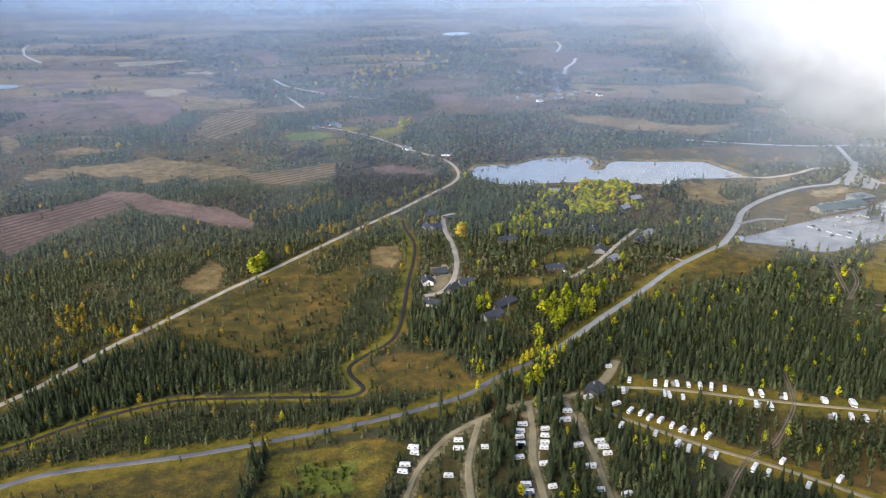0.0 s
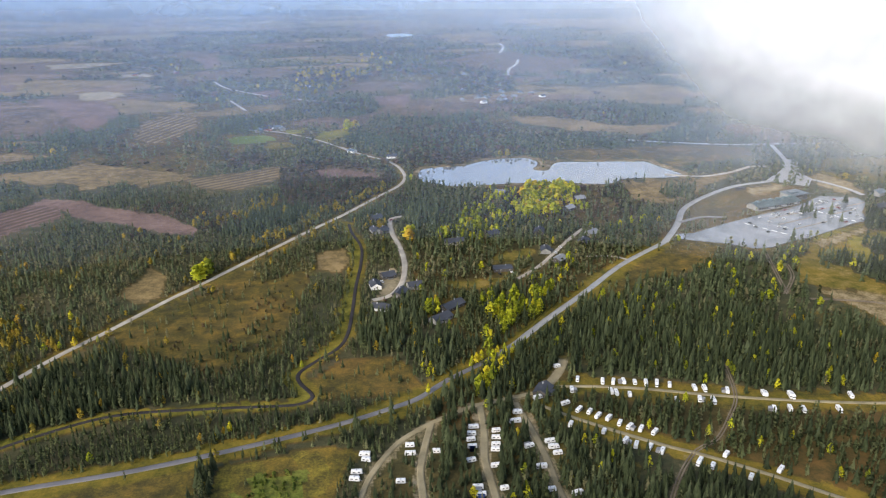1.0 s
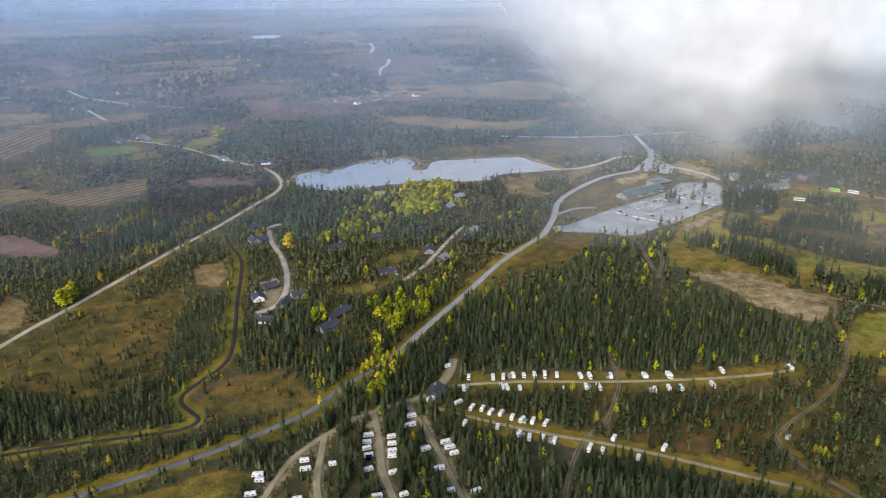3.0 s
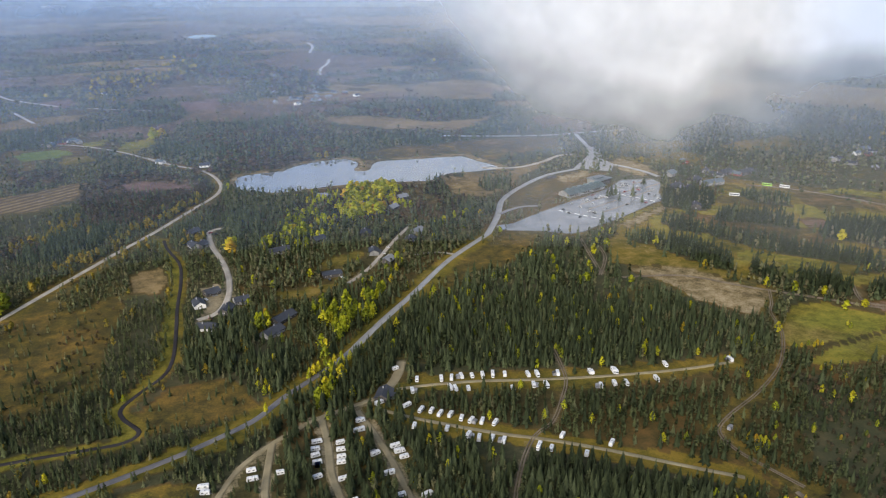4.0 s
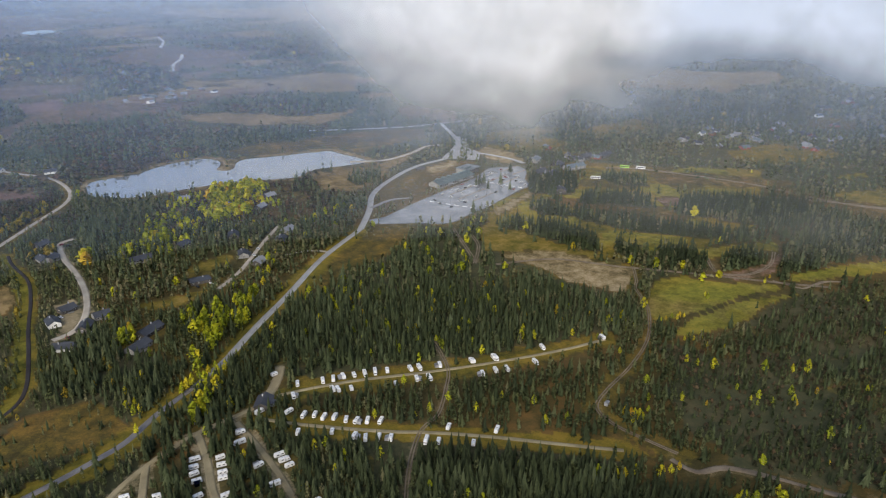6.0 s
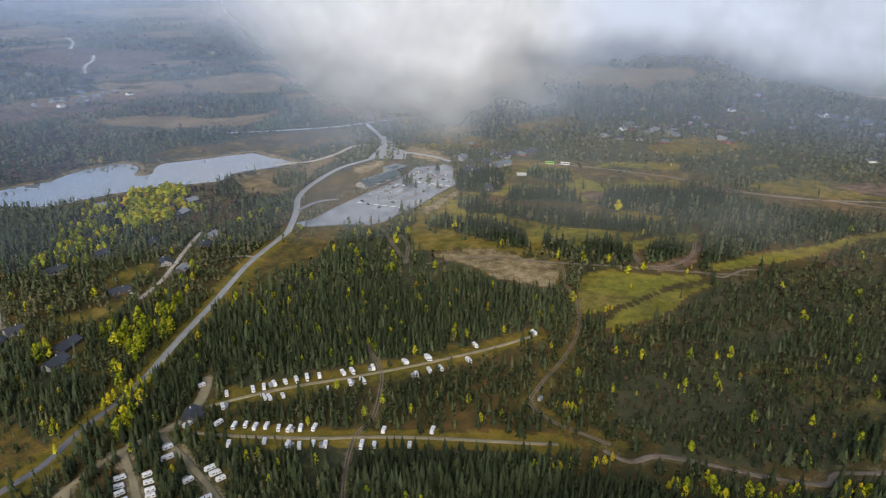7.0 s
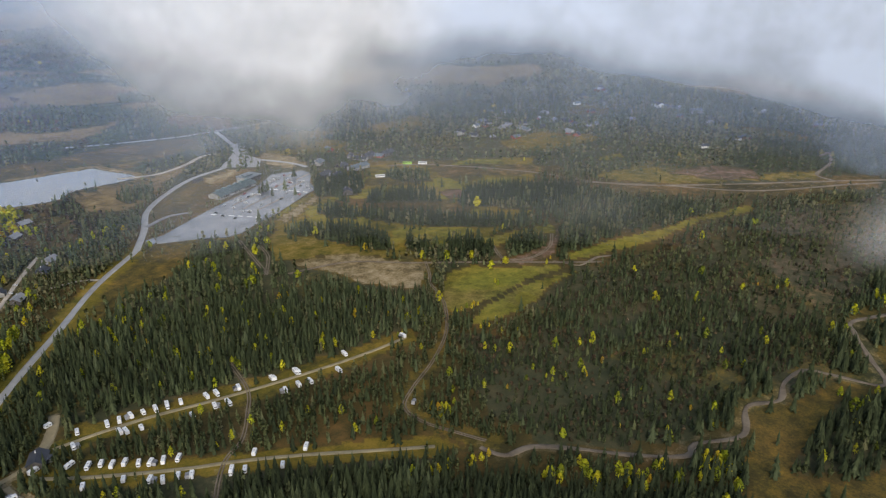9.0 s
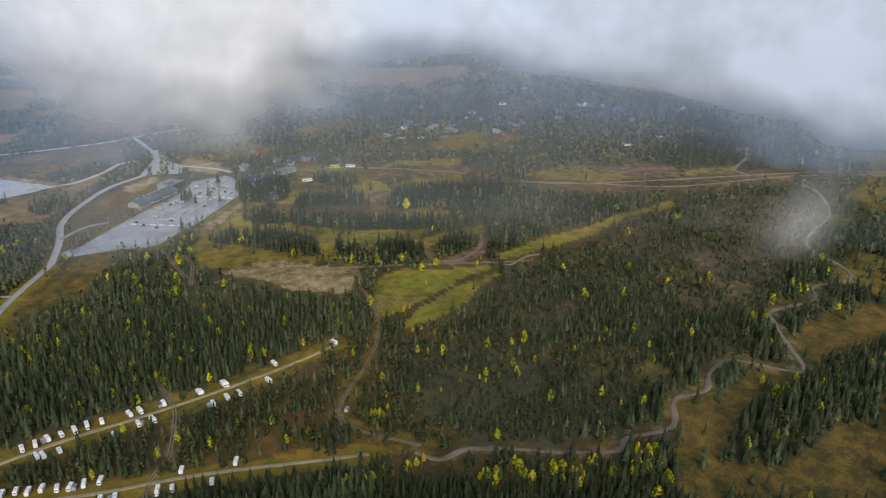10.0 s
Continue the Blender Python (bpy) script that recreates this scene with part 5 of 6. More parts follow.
def lamp_post(x, y):
    e = thing("lamp_post", "grey steel lamp post beside the parking lot", "lamp post", "lamp posts of the parking lot")
    part("pole", tube(bmesh.new(), 0, 0, 0, 9, 0.12, 0.07), M_GREY, e)
    part("arm", boxed(0, 1.8, -0.04, 0.04, 8.9, 9.0), M_GREY, e)
    part("lamp_head", boxed(1.4, 2.2, -0.15, 0.15, 8.8, 8.95, 0.03), M_GREY, e)
    e.matrix_world = pose(x, y, 0.4, 0, 0, 20)
    return e


first_post = lamp_post(425, 772)
for x, y in ((462, 790), (500, 808), (535, 822), (452, 752), (490, 770), (525, 790), (400, 745)):
    copy_thing(first_post, pose(x, y, 0.4, 0, 0, 20))

# ---- forests ----
def spruce_template(rng, tiers, sides, trunk=True):
    """A spruce one metre high: drooping ragged skirts of branches on a tapered trunk."""
    v, f, fat = [], [], rng.uniform(0.11, 0.18)
    if trunk:
        for a in range(4):
            v.append((0.018 * math.cos(a * 1.571), 0.018 * math.sin(a * 1.571), 0.0))
        v.append((0, 0, 0.7))
        f += [(0, 1, 4), (1, 2, 4), (2, 3, 4), (3, 0, 4)]
    for k in range(tiers):
        u = k / max(1, tiers - 1)
        z, r = 0.1 + 0.72 * u**0.95, fat * (1 - u) ** 0.8 + 0.022
        b = len(v)
        v.append((rng.uniform(-0.01, 0.01), rng.uniform(-0.01, 0.01), min(1.0, z + 0.2 + 0.08 * (1 - u))))
        turn = rng.uniform(0, 6.28)
        for s in range(sides):
            ang = turn + 6.283 * s / sides
            rr = r * (rng.uniform(0.8, 1.4) if s % 2 == 0 else rng.uniform(0.35, 0.7))
            v.append((rr * math.cos(ang), rr * math.sin(ang), z - (0.035 if s % 2 == 0 else -0.035) + rng.uniform(-0.035, 0.035)))
        f += [(b, b + 1 + s, b + 1 + (s + 1) % sides) for s in range(sides)]
    return np.array(v), np.array(f)


def crown_template(rng, clumps, trunk=True, low=0.3, wide=0.24, size=0.1, taper=0.3, tilt=0.6):
    """A broadleaf tree one metre high: trunk, limbs and many small leaf clumps."""
    v, f = [], []
    if trunk:
        for a in range(3):
            v.append((0.014 * math.cos(a * 2.094), 0.014 * math.sin(a * 2.094), 0.0))
        v.append((0.01, 0, 0.85))
        f += [(0, 1, 3), (1, 2, 3), (2, 0, 3)]
        for k in range(3):
            b, ang, z = len(v), rng.uniform(0, 6.28), rng.uniform(0.3, 0.55)
            v += [(0, 0, z), (0, 0, z + 0.03), (0.16 * math.cos(ang), 0.16 * math.sin(ang), z + 0.2)]
            f.append((b, b + 1, b + 2))
    for k in range(clumps):
        h = rng.uniform(0, 1)
        ring = math.sin(math.pi * min(1, h * 0.9 + 0.12)) ** 0.7 * (1 - taper * h)
        ang, rr = rng.uniform(0, 6.28), wide * ring * math.sqrt(rng.uniform(0.05, 1))
        c = Vector((rr * math.cos(ang), rr * math.sin(ang), low + (0.97 - low) * h))
        m = Euler((rng.uniform(-tilt, tilt), rng.uniform(-tilt, tilt), rng.uniform(0, 6.28))).to_matrix()
        s = size * rng.uniform(0.7, 1.35)
        b = len(v)
        for p in ((-s, -s * 0.5, 0), (s * 0.2, -s * 0.8, s * 0.25), (s, 0.1 * s, -0.1 * s), (0, s * 0.9, s * 0.2)):
            v.append(tuple(c + m @ Vector(p)))
        f += [(b, b + 1, b + 2), (b, b + 2, b + 3)]
    return np.array(v), facing(np.array(v), np.array(f))


def scatter(name, templates, x, y, h, wide, tint, material, rng):
    """One joined mesh of many trees."""
    vs, fs, ts, ns, base = [], [], [], [], 0
    kind, turn = rng.integers(0, len(templates), len(x)), rng.uniform(0, 6.283, len(x))
    z = height(x, y) - 0.15
    for k, (v, f) in enumerate(templates):
        s = kind == k
        c, d = np.cos(turn[s])[:, None], np.sin(turn[s])[:, None]
        w, hh = (h[s] * wide[s])[:, None], h[s][:, None]
        p = np.stack([(v[:, 0] * c - v[:, 1] * d) * w + x[s][:, None], (v[:, 0] * d + v[:, 1] * c) * w + y[s][:, None], v[:, 2] * hh + z[s][:, None]], -1)
        vs.append(p.reshape(-1, 3))
        o = outward(v)
        ns.append(np.stack([o[:, 0] * c - o[:, 1] * d, o[:, 0] * d + o[:, 1] * c, o[:, 2] + 0 * c], -1).reshape(-1, 3))
        fs.append((f[None] + (np.arange(s.sum()) * len(v))[:, None, None] + base).reshape(-1, 3))
        ts.append(np.repeat(tint[s], len(v)))
        base += s.sum() * len(v)
    me = mesh_of(name, np.concatenate(vs), np.concatenate(fs), material, False, [("tint", "FLOAT", np.concatenate(ts))])
    return new(name, soften(me, np.concatenate(ns)))


def tree_plan(x, y, rng):
    """For each spot: does a tree stand there, and of which kind (0 spruce, 1 pine or bare birch, 2 yellow birch, 3 shrub)."""
    r = np.hypot(x, y)
    patch, fine = fnoise(x, y, 130, 101, 3), fnoise(x, y, 35, 111, 2)
    dens = np.clip(0.85 + 1.6 * (patch - 0.5) + 0.9 * (fine - 0.5), 0.15, 1.0)
    p_spruce = np.clip(0.5 + 2.2 * (fnoise(x, y, 220, 121, 2) - 0.5), 0.08, 0.9)
    p_yellow = np.full(len(x), 0.008) + 0.07 * (fnoise(x, y, 70, 131, 2) > 0.68)
    west = (x < 20) & (y < 1100)
    dens = np.where(west, np.clip(dens + 0.2, 0, 1), dens)
    p_spruce = np.where(west, p_spruce * 0.6, p_spruce)
    wild = (r > 800) & (x < 0.35 * y)
    dens = np.where(wild, 0.25 + 0.7 * smooth(0.37, 0.43, fnoise(x, y, 200, 181, 3)), dens)
    p_spruce = np.where(wild & (fnoise(x, y, 260, 191, 2) < 0.5), 0.12, p_spruce)
    verge = away(ROADS["gravel_road"][1], x - 8, y + 8) < 20
    p_yellow[verge] = np.where(fine[verge] > 0.52, 0.13, 0.015)
    bog = in_any(MEADOW, x, y)
    dens[bog] = 0.1 * (fine[bog] > 0.5)
    cleft = inside(MEADOW[4], x, y)
    dens[cleft] = 0.3
    dens[in_any(SCRUB, x, y, 20)] = 0.8
    s = in_any(SCRUB, x, y, 20)
    p_spruce[s], p_yellow[s] = 0.3, 0.005
    s = in_any(BROWN, x, y, 20)
    p_yellow[s] = 0.004
    s = in_any(BROWN, x, y, 20)
    dens[s], p_spruce[s] = 0.6, 0.25
    s = in_any(HILL, x, y, 20)
    dens[s], p_spruce[s], p_yellow[s] = 0.94 - 0.5 * (fine[s] < 0.42), 0.08 + 0.28 * (patch[s] > 0.58), 0.01
    s = in_any(HILL_BARE, x, y, 15)
    dens[s], p_spruce[s] = 0.26 + 0.25 * (fine[s] > 0.5), 0.15
    s = in_any(SPRUCE, x, y, 8)
    dens[s], p_spruce[s], p_yellow[s] = 0.95 - 0.45 * (fine[s] < 0.34), 0.6, 0.045
    s = in_any(YELLOW, x, y, 8)
    dens[s], p_yellow[s], p_spruce[s] = 0.85, 0.16 + 0.14 * (fine[s] > 0.5), p_spruce[s] * 0.6
    s = in_any(GOLD, x, y, 8)
    p_yellow[s] = 0.05 + 0.16 * (fine[s] > 0.52)
    s = in_any(CAMP, x, y, 6)
    dens[s], p_spruce[s], p_yellow[s] = 0.14, 0.75, 0.06
    s = in_any(CAMP_WEST, x, y, 5)
    dens[s], p_spruce[s], p_yellow[s] = 0.6, 0.8, 0.02
    s = inside(WILLOW_MEADOW, x, y, 8)
    dens[s] = 0.03
    s = inside(RESORT, x, y, 8)
    dens[s] = 0.4 * (fine[s] > 0.42)
    s = in_any(SLOPES, x, y, 10)
    dens[s] = np.where(fine[s] > 0.66, 0.2, 0.015)
    s = in_any(YARD, x, y, 6)
    dens[s] = 0.015
    far = (((fnoise(x, y * 1.4, 330, 61, 3) > 0.6) | (fnoise(x * 0.7, y * 1.5, 300, 66, 3) > 0.63)) & (r > 1250) & (x < 0.55 * y)) | ((fnoise(x * 0.5, y * 1.3, 500, 68, 3) > 0.58) & (r > 2600) & (x < 0.55 * y))
    dens[far] *= 0.03
    s = (fnoise(x, y, 110, 171, 2) > 0.68) & (r > 700) & (r < 1500) & (x > 0.6 * y)
    dens[s] *= 0.15
    code = cover_map(x, y)
    s = covered(code, *OPEN)
    dens[s] = 0.012
    s = covered(code, "moor", "gold") & (x > 0.6 * y)
    dens[s] = 0.02 + 0.55 * (fnoise(x[s], y[s], 20, 117, 2) > 0.66)
    p_spruce[s] = 0.8
    s = covered(code, "heath")
    dens[s] = 0.1 + 0.25 * (fine[s] > 0.62)
    # low ground only on the near side of open land, so that it stays open to the view
    for f in (1.016, 1.034):
        s = covered(cover_map(f * x, f * y), *OPEN)
        dens[s] *= 0.25
        s = in_any(MEADOW[:4] + CAMP, f * x, f * y, 3)
        dens[s] *= 0.6
        dens[inside(LAKE, f * x, f * y, 1.0, 20.0)] *= 0.6
        dens[inside(LOT, f * x, f * y, 0)] *= 0.3
    for what, d_, sp in (("dark_wood", 1.0, 0.9), ("mixed_wood", 0.85, 0.45), ("shrub_wood", 0.7, 0.2)):
        s = covered(code, what)
        dens[s], p_spruce[s], p_yellow[s] = d_, sp, 0.004
    s = covered(code, "yellow_wood")
    dens[s], p_yellow[s] = 0.82, 0.6
    s = covered(code, "gold_wood")
    dens[s], p_yellow[s] = 0.85, 0.4
    for name, (w, p) in ROADS.items():
        extra = {"main_road": 3.5, "village_main_road": 3.5, "bike_path": 4, "gravel_road": 2.5, "hill_track": 5}.get(name, 1.5)
        dens[away(p, x, y) < w / 2 + extra] = 0
        for f in (1.012, 1.024, 1.034):
            dens[away(p, f * x, f * y) < w / 2] *= 0.4 if name in ("dirt_track", "main_road", "village_main_road", "forest_ride", "forest_ride_east", "camp_cross_track", "field_lane") else 0.12
    dens[inside(LOT, x, y, 0)] = 0
    lake = inside(LAKE, x, y, 2.0, 20.0) | (away(LAKE + LAKE[:1], x, y) < 7)
    dens[lake] = 0
    for hx, hy, hr in KEEP_CLEAR:
        dens[np.hypot(x - hx, y - hy) < hr] = 0
    stand = rng.uniform(0, 1, len(x)) < dens
    u = rng.uniform(0, 1, len(x))
    p_yellow = np.where((r > 850) & ~in_any(YELLOW, x, y, 8) & ~covered(code, "yellow_wood", "gold_wood"), p_yellow * 0.12, p_yellow)
    kind = np.where(u < p_yellow, 2, np.where(u < p_yellow + p_spruce, 0, 1))
    thicket = np.hypot(x + 66, y - 347) < 15
    stand[thicket] = rng.uniform(0, 1, thicket.sum()) < 0.75
    kind[thicket] = 4
    s = (in_any(SCRUB + HILL, x, y, 20) | in_any(BROWN, x, y, 20) | cleft) & (kind == 1) & (rng.uniform(0, 1, len(x)) < 0.5)
    kind[s] = 3
    s = (kind == 1) & (covered(code, "shrub_wood") & (rng.uniform(0, 1, len(x)) < 0.8) | wild & (fnoise(x, y, 150, 193, 3) > 0.48) & (rng.uniform(0, 1, len(x)) < 0.6))
    kind[s] = 3
    return stand, kind


def jitter_grid(r0, r1, cell, rng):
    g = np.arange(-3600, 3600, cell)
    X, Y = np.meshgrid(g, g[g > -300])
    x, y = X.ravel(), Y.ravel()
    x, y = x + rng.uniform(-0.48, 0.48, len(x)) * cell, y + rng.uniform(-0.48, 0.48, len(y)) * cell
    r, a = np.hypot(x, y), np.degrees(np.arctan2(x, y))
    s = (r > r0) & (r <= r1) & (a > -36) & (a < 86)
    return x[s], y[s]


def tree_kind(name, label, group, template, trunk_faces, leaf, bark):
    """One tree as a thing with a trunk and a crown, one metre high."""
    v, f = template
    e = thing(name, label, "tree", group)
    for what, faces, material in (("trunk", f[:trunk_faces], bark), ("crown", f[trunk_faces:], leaf)):
        ids, idx = np.unique(faces, return_inverse=True)
        me = mesh_of(what, v[ids], idx.reshape(faces.shape), material)
        ob = new(what, soften(me, outward(v[ids])) if what == "crown" else me)
        ob.parent = e
    return e


def plant(kinds, spots, h0, h1, rng):
    used = set()
    for x, y in spots:
        k = rng.randrange(len(kinds))
        h, w = rng.uniform(h0, h1), rng.uniform(0.85, 1.2)
        m = pose(x, y, float(height(x, y)) - 0.1, 0, 0, rng.uniform(0, 360))
        kinds[k].scale = (h * w, h * w, h)
        if k not in used:
            used.add(k)
            kinds[k].matrix_world = m @ Matrix.Diagonal((h * w, h * w, h, 1))
        else:
            ob = copy_thing(kinds[k], m)
            ob.scale = (h * w, h * w, h)


def plant_small(kinds, spots, rng):
    for x, y in spots:
        h = rng.uniform(3.8, 6.2)
        ob = copy_thing(kinds[rng.randrange(len(kinds))], pose(x, y, float(height(x, y)) - 0.1, 0, 0, rng.uniform(0, 360)))
        ob.scale = (h, h, h)


def plant_more(kinds, spot, rng):
    """One more tall tree of a kind that already stands."""
    h = rng.uniform(8, 11)
    ob = copy_thing(kinds[rng.randrange(len(kinds))], pose(spot[0] + rng.uniform(-5, 5), spot[1] + rng.uniform(-4, 4), -0.1, 0, 0, rng.uniform(0, 360)))
    ob.scale = (h, h, h)


def single_trees():
    pr = random.Random(21)
    birch = [tree_kind("birch", "single birch with bright yellow autumn leaves", "single yellow birches", crown_template(pr, 170, True, 0.14, 0.31, 0.056, 0.55, 1.2), 6, M_BIRCH_ONE, M_BIRCH_BARK) for _ in range(5)]
    spots = [(-236, 374), (-172, 379), (-106, 395), (-102, 401), (22, 439), (59, 457), (62, 438), (69, 460), (58, 418), (72, 386), (68, 335), (-99, 404), (-245, 410), (-285, 444), (-64, 480), (-71, 487), (55, 476), (73, 511), (-291, 558), (-254, 573), (-243, 522), (-234, 526), (-252, 517), (-219, 531), (-262, 486)] + [(324, 536), (200, 522), (258, 511), (219, 480), (184, 482), (269, 483), (380, 413), (370, 413), (361, 412), (206, 486), (232, 459), (203, 568), (325, 419), (183, 311), (170, 323), (201, 303), (247, 355), (249, 272), (256, 271), (270, 265), (274, 263), (280, 263), (324, 244), (304, 314), (297, 314), (290, 314), (185, 415), (216, 514), (185, 378), (158, 781), (194, 370), (240, 333)] + [(287, 229), (295, 223), (287, 225), (297, 203), (312, 192), (314, 186), (319, 182), (334, 173), (345, 169), (353, 163), (358, 160), (352, 152), (324, 245), (334, 316), (377, 293), (394, 280), (337, 178), (306, 207), (466, 258), (486, 228), (625, 248), (487, 148), (506, 132), (459, 129), (536, 126), (552, 119), (295, 316), (294, 308), (289, 318), (338, 381)]
    plant(birch, spots, 5.5, 8.6, pr)
    small = [tree_kind("birch", "small birch with yellow leaves among dark trees", "single yellow birches", crown_template(pr, 120, True, 0.14, 0.31, 0.066, 0.55, 1.2), 6, M_BIRCH_ONE, M_BIRCH_BARK) for _ in range(4)]
    plant(small, [(169, 879), (184, 898), (193, 864), (201, 868), (218, 877), (161, 860), (126, 915), (155, 904), (163, 899), (189, 888), (205, 859), (168, 851), (77, 759), (81, 753), (49, 736), (93, 744), (83, 737), (140, 761), (152, 782), (162, 793), (112, 809), (55, 811), (163, 716), (130, 670), (57, 675), (190, 698), (160, 642), (179, 685), (149, 619), (159, 600), (132, 776), (121, 765), (96, 766), (71, 756), (164, 775), (172, 791), (143, 816), (154, 637), (140, 608), (131, 594)], 6, 9, pr)
    plant_small(small, [(332, 314), (288, 310), (298, 312), (293, 310), (359, 301), (371, 294), (370, 288), (391, 276), (380, 285), (449, 265), (446, 266), (470, 260), (482, 258), (524, 262), (621, 263), (533, 306), (356, 227), (373, 205), (402, 240), (404, 207), (414, 279), (342, 303), (373, 307), (393, 374), (406, 370), (413, 402), (409, 351), (399, 371), (399, 358)] + [(363, 412), (366, 407), (371, 410), (373, 406), (375, 403), (341, 439), (343, 435), (339, 407), (343, 407), (405, 406), (411, 406), (417, 404), (421, 403), (400, 406), (463, 419), (465, 424), (543, 425), (388, 382), (399, 377), (410, 374), (531, 420), (356, 438), (327, 454), (490, 488), (660, 533), (620, 497), (821, 657), (807, 677)], pr)
    for b in spots[57:69]:
        plant_more(birch, b, pr)
    roadside = [(53, 471), (57, 475), (62, 479), (68, 484), (74, 490), (79, 495), (64, 465), (70, 471), (76, 478), (81, 484), (87, 490), (55, 431), (58, 438), (61, 443), (64, 449), (67, 454), (71, 460), (55, 438), (62, 437)]
    for b in roadside:
        h = pr.uniform(6.5, 9.5)
        copy_thing(birch[pr.randrange(len(birch))], pose(b[0] + pr.uniform(-1.5, 1.5), b[1] + pr.uniform(-1.5, 1.5), -0.1, 0, 0, pr.uniform(0, 360))).scale = (h, h, h)
    lot = [tree_kind("spruce", "slender dark spruce standing on the parking lot", "spruces of the parking lot", spruce_template(pr, 9, 14), 4, M_SPRUCE_ONE, M_BARK) for _ in range(2)]
    plant(lot, [(406, 704), (468, 775), (469, 796), (476, 798), (534, 828), (463, 794), (492, 785), (489, 759)], 12, 18, pr)


single_trees()


WHERE = {"near": " close to the camp", "middle": " around the village", "outer": " beyond the lake", "far": " on the hazy plain"}


def build_forests():
    rng, pr = np.random.default_rng(5), random.Random(11)
    bands = (("near", 285, 620, 3.8, 7, 11, 40, 1.0), ("middle", 620, 1000, 4.3, 4, 7, 15, 1.0), ("outer", 1000, 1700, 7.8, 3, 5, 7, 1.1), ("far", 1700, 3500, 16.5, 2, 4, 4, 1.35))
    for label, r0, r1, cell, tiers, sides, clumps, grow in bands:
        near = label in ("near", "middle")
        spruces = [spruce_template(pr, tiers, sides, near) for _ in range(6)]
        size = {"near": 0.098, "middle": 0.16, "outer": 0.22, "far": 0.28}[label]
        pines = [crown_template(pr, clumps, near, *shape) for shape in ((0.08, 0.15, size * 0.8, 0.7, 1.4), (0.06, 0.13, size * 0.75, 0.75, 1.4), (0.1, 0.17, size * 0.8, 0.6, 1.3), (0.15, 0.2, size * 0.75, 0.4, 1.2))] + [spruce_template(pr, max(2, tiers - 2), sides, near)]
        birches = [crown_template(pr, clumps + 34, near, 0.14, 0.29, size * 0.7, 0.5, 1.2) for _ in range(6)]
        shrubs = [crown_template(pr, max(5, clumps // 2), False, 0.05, 0.5, size * 2.2, 0.2) for _ in range(4)]
        x, y = jitter_grid(r0, r1, cell, rng)
        stand, kind = tree_plan(x, y, rng)
        x, y, kind = x[stand], y[stand], kind[stand]
        if label == "near":
            edge = (kind == 0) & (inside(SPRUCE[1], x, y) & (y + 0.55 * x < 415) | inside(SPRUCE[4], x, y) & (y < 105))
            chosen = np.flatnonzero(edge)[:260]
            one = [tree_kind("spruce", "slim dark green spruce at the forest edge", "spruces at the forest edge", spruce_template(pr, 9, 14), 4, M_SPRUCE_ONE, M_BARK) for _ in range(6)]
            plant(one, [(float(x[i]), float(y[i])) for i in chosen], 10, 17, pr)
            rest = np.ones(len(x), bool)
            rest[chosen] = False
            x, y, kind = x[rest], y[rest], kind[rest]
        for k, (name, temps, material, h0, h1, words) in enumerate((
                ("spruce_forest", spruces, M_SPRUCE, 6, 18, "dense dark green spruce forest"),
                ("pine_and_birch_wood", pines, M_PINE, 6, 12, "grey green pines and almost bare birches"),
                ("yellow_birch_wood", birches, M_BIRCH, 6, 11.5, "birches in bright yellow autumn leaf"),
                ("autumn_scrub", shrubs, M_SHRUB, 1.5, 4, "low brown and russet autumn scrub"),
                ("willow_thicket", shrubs, M_WILLOW, 1.5, 3.2, "bright green willow thicket in the meadow"))):
            s = kind == k
            if s.sum() < 3:
                continue
            h = grow * (h0 + (h1 - h0) * rng.beta(2.2, 2.2, s.sum()) * (0.75 + 0.5 * fnoise(x[s], y[s], 60, 141, 2)))
            small = ((x[s] < 20) & (y[s] < 1100) & ~in_any(SPRUCE, x[s], y[s], 8)) | in_any(SCRUB + BROWN, x[s], y[s], 20)
            if k == 2:
                bright = covered(cover_map(x[s], y[s]), "yellow_wood")
                h = h * np.where(bright, 1.4, 0.92)
            if k == 3:
                h = h * np.where((np.hypot(x[s], y[s]) > 800) & (x[s] < 0.35 * y[s]), 1.7, 1.0)
            h = h * np.where(small & (k < 2), 0.76, 1.05) * np.where(covered(cover_map(x[s], y[s]), "dark_wood") & (label == "middle"), 1.25, 1.0)
            tint = np.clip(rng.normal(0.42, 0.26, s.sum()) + 0.5 * (fnoise(x[s], y[s], 120, 151, 2) - 0.5), 0, 1)
            wide = rng.uniform(0.8, 1.25, s.sum()) * {"near": 0.86, "middle": 1.0, "outer": 1.25}.get(label, 1.45)
            if k == 2:
                wide = wide * np.where(bright, 1.3, 1.25)
                tint = np.where(bright, tint, tint * 0.9)
            # pines turn paler with distance: haze painted into their tint
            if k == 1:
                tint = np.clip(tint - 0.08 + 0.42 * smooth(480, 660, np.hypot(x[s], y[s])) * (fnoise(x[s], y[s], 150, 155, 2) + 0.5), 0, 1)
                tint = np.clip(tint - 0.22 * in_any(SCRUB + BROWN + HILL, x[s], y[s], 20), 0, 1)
            # distance haze and the dimmer near edge of view are put into the tint
            if k == 0:
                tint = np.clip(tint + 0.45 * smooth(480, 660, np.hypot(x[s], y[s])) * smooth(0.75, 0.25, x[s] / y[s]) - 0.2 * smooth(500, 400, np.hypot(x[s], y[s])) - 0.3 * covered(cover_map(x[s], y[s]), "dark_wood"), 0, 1)
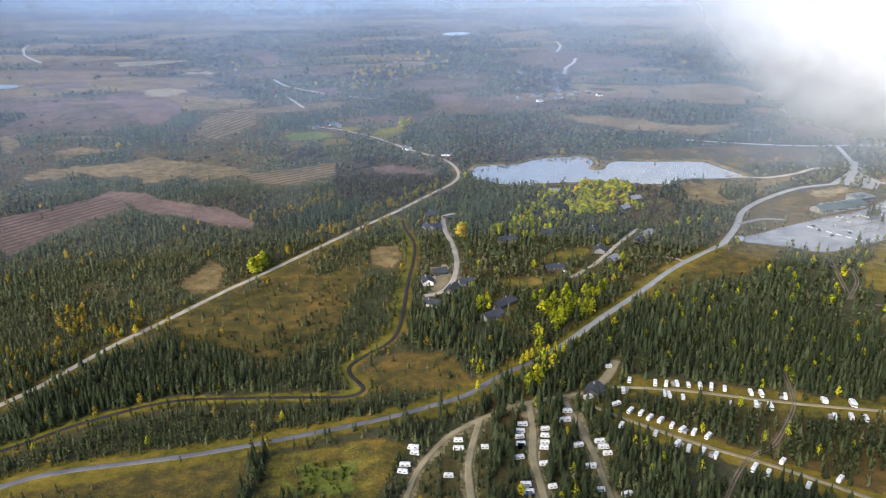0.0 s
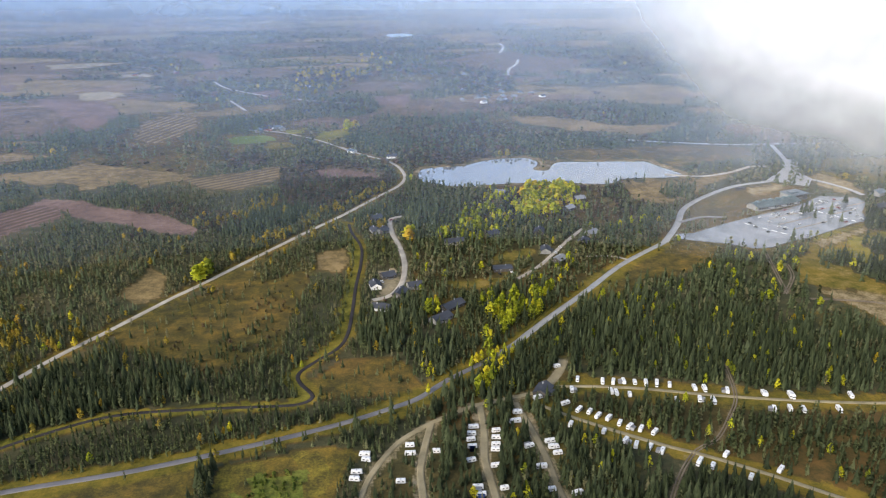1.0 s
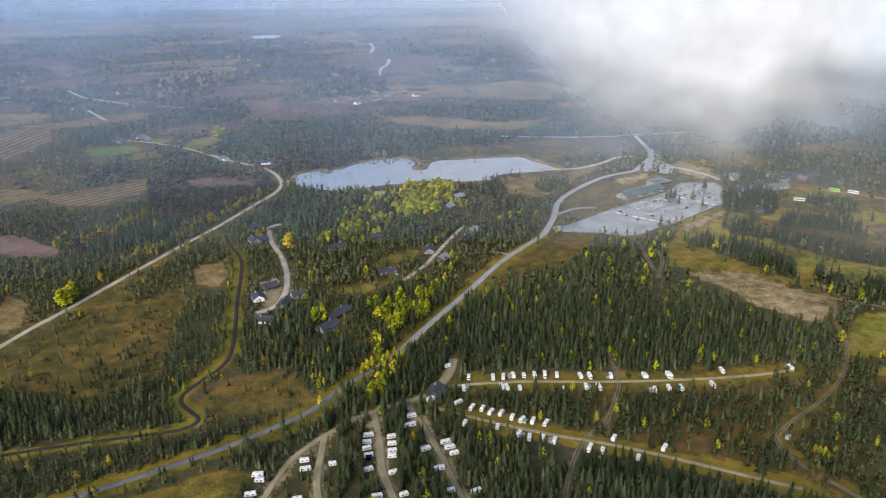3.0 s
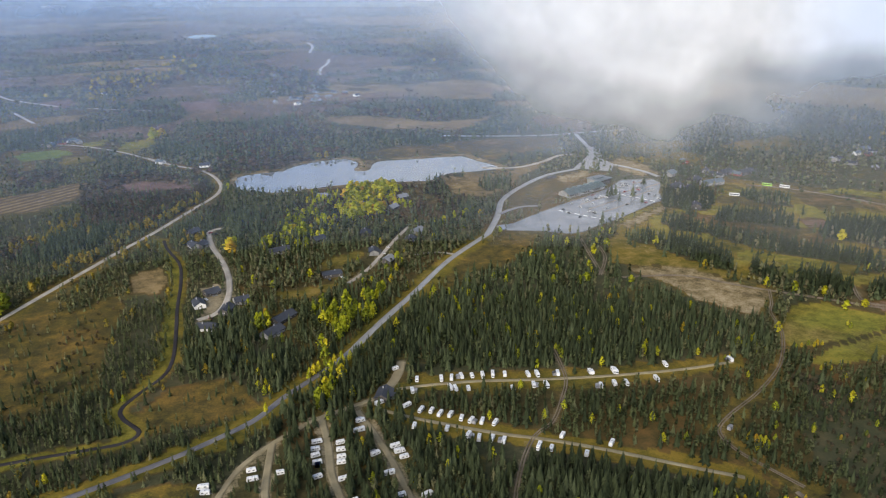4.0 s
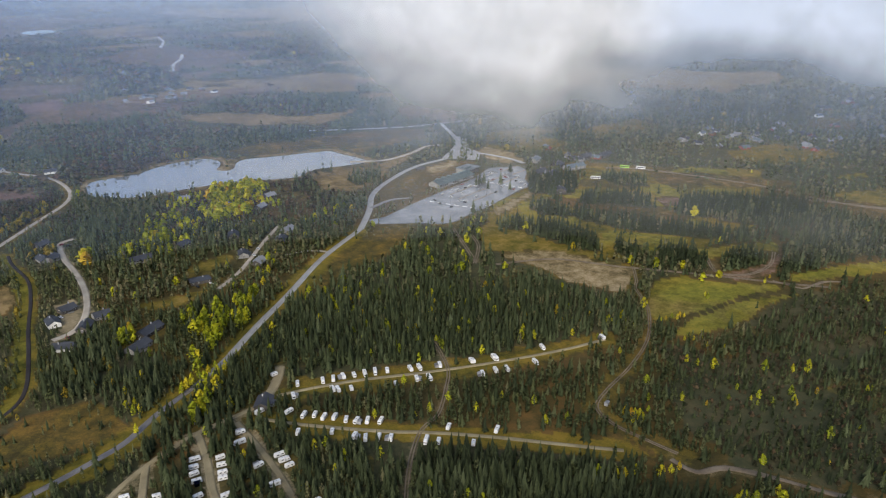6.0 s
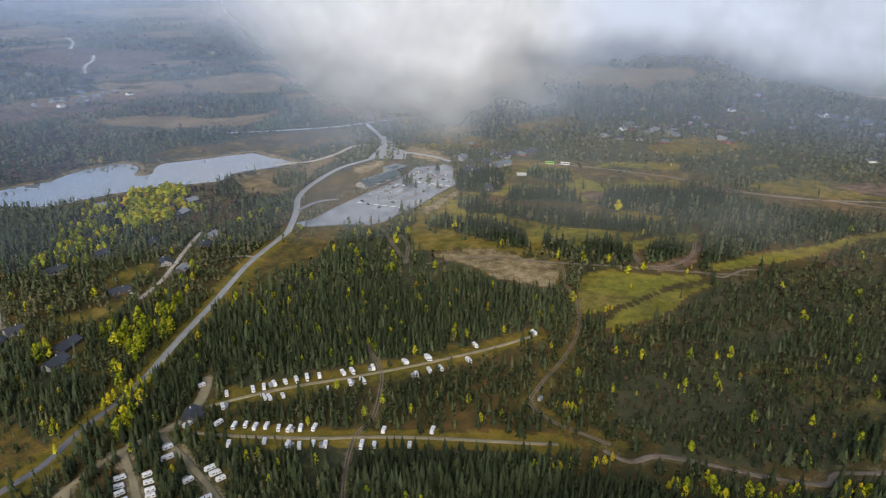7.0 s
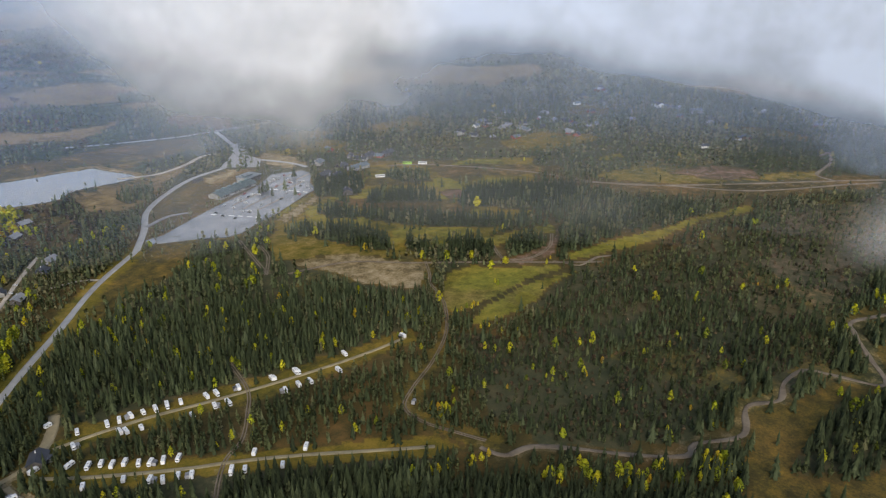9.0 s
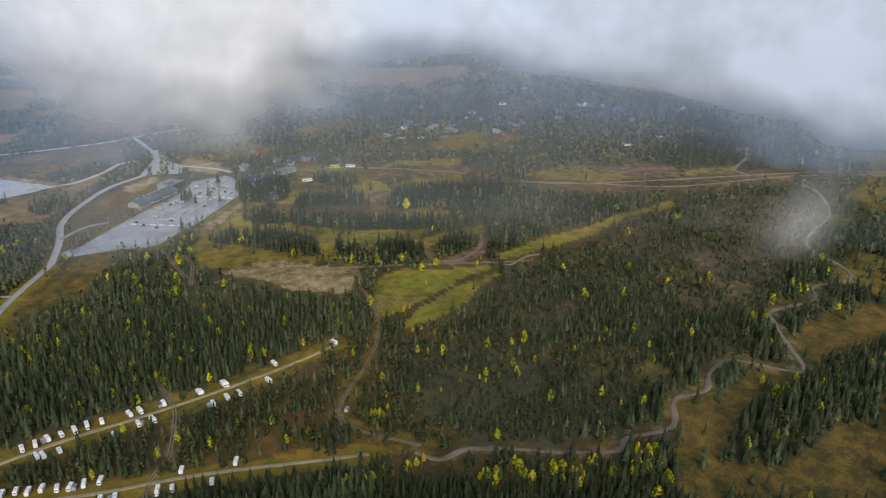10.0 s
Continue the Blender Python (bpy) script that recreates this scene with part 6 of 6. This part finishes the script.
            if k == 2:
                gold = ((x[s] < 20) | (np.hypot(x[s], y[s]) > 1000)) & ~bright
                if gold.sum() > 2:
                    i = np.flatnonzero(s)[gold]
                    tagged(scatter("golden_birch_wood", temps, x[i], y[i], h[gold] * 0.85, wide[gold], tint[gold], M_GOLD, rng), "birches in dull golden autumn leaf" + WHERE[label], "forest", kind="stuff")
                    i = np.flatnonzero(s)[~gold]
                    x_, y_, h, wide, tint = x[i], y[i], h[~gold], wide[~gold], tint[~gold]
                else:
                    x_, y_ = x[s], y[s]
                if len(x_) < 3:
                    continue
            else:
                x_, y_ = x[s], y[s]
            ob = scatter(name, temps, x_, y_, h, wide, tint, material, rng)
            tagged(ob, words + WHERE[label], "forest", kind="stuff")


build_forests()


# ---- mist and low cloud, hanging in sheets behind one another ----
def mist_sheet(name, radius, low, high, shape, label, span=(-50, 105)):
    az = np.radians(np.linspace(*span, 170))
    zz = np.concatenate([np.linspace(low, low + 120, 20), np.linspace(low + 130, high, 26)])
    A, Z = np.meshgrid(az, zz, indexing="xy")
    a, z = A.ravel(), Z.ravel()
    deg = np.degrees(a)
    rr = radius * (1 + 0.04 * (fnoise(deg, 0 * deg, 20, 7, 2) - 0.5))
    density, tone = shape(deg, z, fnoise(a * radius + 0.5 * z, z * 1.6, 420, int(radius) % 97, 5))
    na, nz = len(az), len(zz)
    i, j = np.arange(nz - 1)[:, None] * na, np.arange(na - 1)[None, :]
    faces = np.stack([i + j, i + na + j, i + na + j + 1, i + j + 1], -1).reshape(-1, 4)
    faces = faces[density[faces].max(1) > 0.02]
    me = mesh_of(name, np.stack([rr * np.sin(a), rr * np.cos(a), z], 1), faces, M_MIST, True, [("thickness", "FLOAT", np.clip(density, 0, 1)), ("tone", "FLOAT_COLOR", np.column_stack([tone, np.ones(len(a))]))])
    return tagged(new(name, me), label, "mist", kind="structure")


# the blue of distant air is painted into the haze sheets as BLUE_AIR
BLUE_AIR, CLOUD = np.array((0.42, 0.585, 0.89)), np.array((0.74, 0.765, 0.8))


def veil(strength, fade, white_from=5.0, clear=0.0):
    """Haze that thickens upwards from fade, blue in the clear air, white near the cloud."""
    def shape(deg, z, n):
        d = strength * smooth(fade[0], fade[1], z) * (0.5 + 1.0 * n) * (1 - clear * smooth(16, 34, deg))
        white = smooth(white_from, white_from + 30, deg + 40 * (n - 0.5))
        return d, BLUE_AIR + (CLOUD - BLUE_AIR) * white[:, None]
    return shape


def cloud_bank(deg, z, n):
    """The low cloud: a tongue that hangs over the road junction, a higher base beyond, thin haze elsewhere."""
    base = np.interp(deg, (4, 12, 18, 22, 26, 30, 34, 37, 45, 57, 66, 71, 77), (420, 260, 165, 100, 35, 8, 40, 92, 108, 110, 114, 92, 60))
    tongue = np.exp(-(((deg - 28.5) / 7.5) ** 2))
    base = base + (230 + 150 * tongue) * (n - 0.5)
    west = smooth(26, 16, deg)
    d = smooth(base - 40 - 50 * tongue - 70 * west - 25 * smooth(37, 42, deg), base + 90 + 90 * tongue + 190 * west - 20 * smooth(37, 42, deg), z) * (0.92 - 0.1 * tongue)
    d = np.maximum(d, 0.3 * tongue * (0.4 + 1.2 * n) * smooth(-20, 70, z))
    air = (0.085 + 0.12 * smooth(18, 28, deg) * smooth(50, 38, deg) + 0.09 * smooth(38, 46, deg)) * (0.5 + n) * smooth(0, 80, z)
    white = smooth(8, 24, deg) * (0.15 + 0.85 * smooth(base - 50, base + 30, z)) * (1 - 0.5 * smooth(38, 46, deg) * smooth(d + 0.2, d, air))
    d = np.maximum(d, air)
    folds = 0.88 + 0.2 * fnoise(deg * 20 + 0.7 * z, z * 1.3, 110, 77, 4)
    return d, (BLUE_AIR + (CLOUD - BLUE_AIR) * white[:, None]) * folds[:, None]


def high_bank(deg, z, n):
    base = 25 + 50 * smooth(36, 44, deg) + 90 * (n - 0.5) + 140 * smooth(25, 0, deg)
    d = smooth(base - 20, base + 110, z) * (0.17 + 0.79 * smooth(12, 34, deg))
    white = smooth(-15, 25, deg)
    return d, BLUE_AIR + (CLOUD - BLUE_AIR) * white[:, None]


def hill_wisp(deg, z, n):
    d = 0.3 * (0.2 + 1.2 * n) * np.exp(-(((deg - 73.7 - 0.02 * z) / (0.4 + 2.0 * n)) ** 2)) * smooth(2, 40, z) * smooth(115, 45, z)
    return d, np.tile(CLOUD, (len(deg), 1))


mist_sheet("mist_wisp", 735, 2, 140, hill_wisp, "small plume of mist over the hill track", (68, 84))


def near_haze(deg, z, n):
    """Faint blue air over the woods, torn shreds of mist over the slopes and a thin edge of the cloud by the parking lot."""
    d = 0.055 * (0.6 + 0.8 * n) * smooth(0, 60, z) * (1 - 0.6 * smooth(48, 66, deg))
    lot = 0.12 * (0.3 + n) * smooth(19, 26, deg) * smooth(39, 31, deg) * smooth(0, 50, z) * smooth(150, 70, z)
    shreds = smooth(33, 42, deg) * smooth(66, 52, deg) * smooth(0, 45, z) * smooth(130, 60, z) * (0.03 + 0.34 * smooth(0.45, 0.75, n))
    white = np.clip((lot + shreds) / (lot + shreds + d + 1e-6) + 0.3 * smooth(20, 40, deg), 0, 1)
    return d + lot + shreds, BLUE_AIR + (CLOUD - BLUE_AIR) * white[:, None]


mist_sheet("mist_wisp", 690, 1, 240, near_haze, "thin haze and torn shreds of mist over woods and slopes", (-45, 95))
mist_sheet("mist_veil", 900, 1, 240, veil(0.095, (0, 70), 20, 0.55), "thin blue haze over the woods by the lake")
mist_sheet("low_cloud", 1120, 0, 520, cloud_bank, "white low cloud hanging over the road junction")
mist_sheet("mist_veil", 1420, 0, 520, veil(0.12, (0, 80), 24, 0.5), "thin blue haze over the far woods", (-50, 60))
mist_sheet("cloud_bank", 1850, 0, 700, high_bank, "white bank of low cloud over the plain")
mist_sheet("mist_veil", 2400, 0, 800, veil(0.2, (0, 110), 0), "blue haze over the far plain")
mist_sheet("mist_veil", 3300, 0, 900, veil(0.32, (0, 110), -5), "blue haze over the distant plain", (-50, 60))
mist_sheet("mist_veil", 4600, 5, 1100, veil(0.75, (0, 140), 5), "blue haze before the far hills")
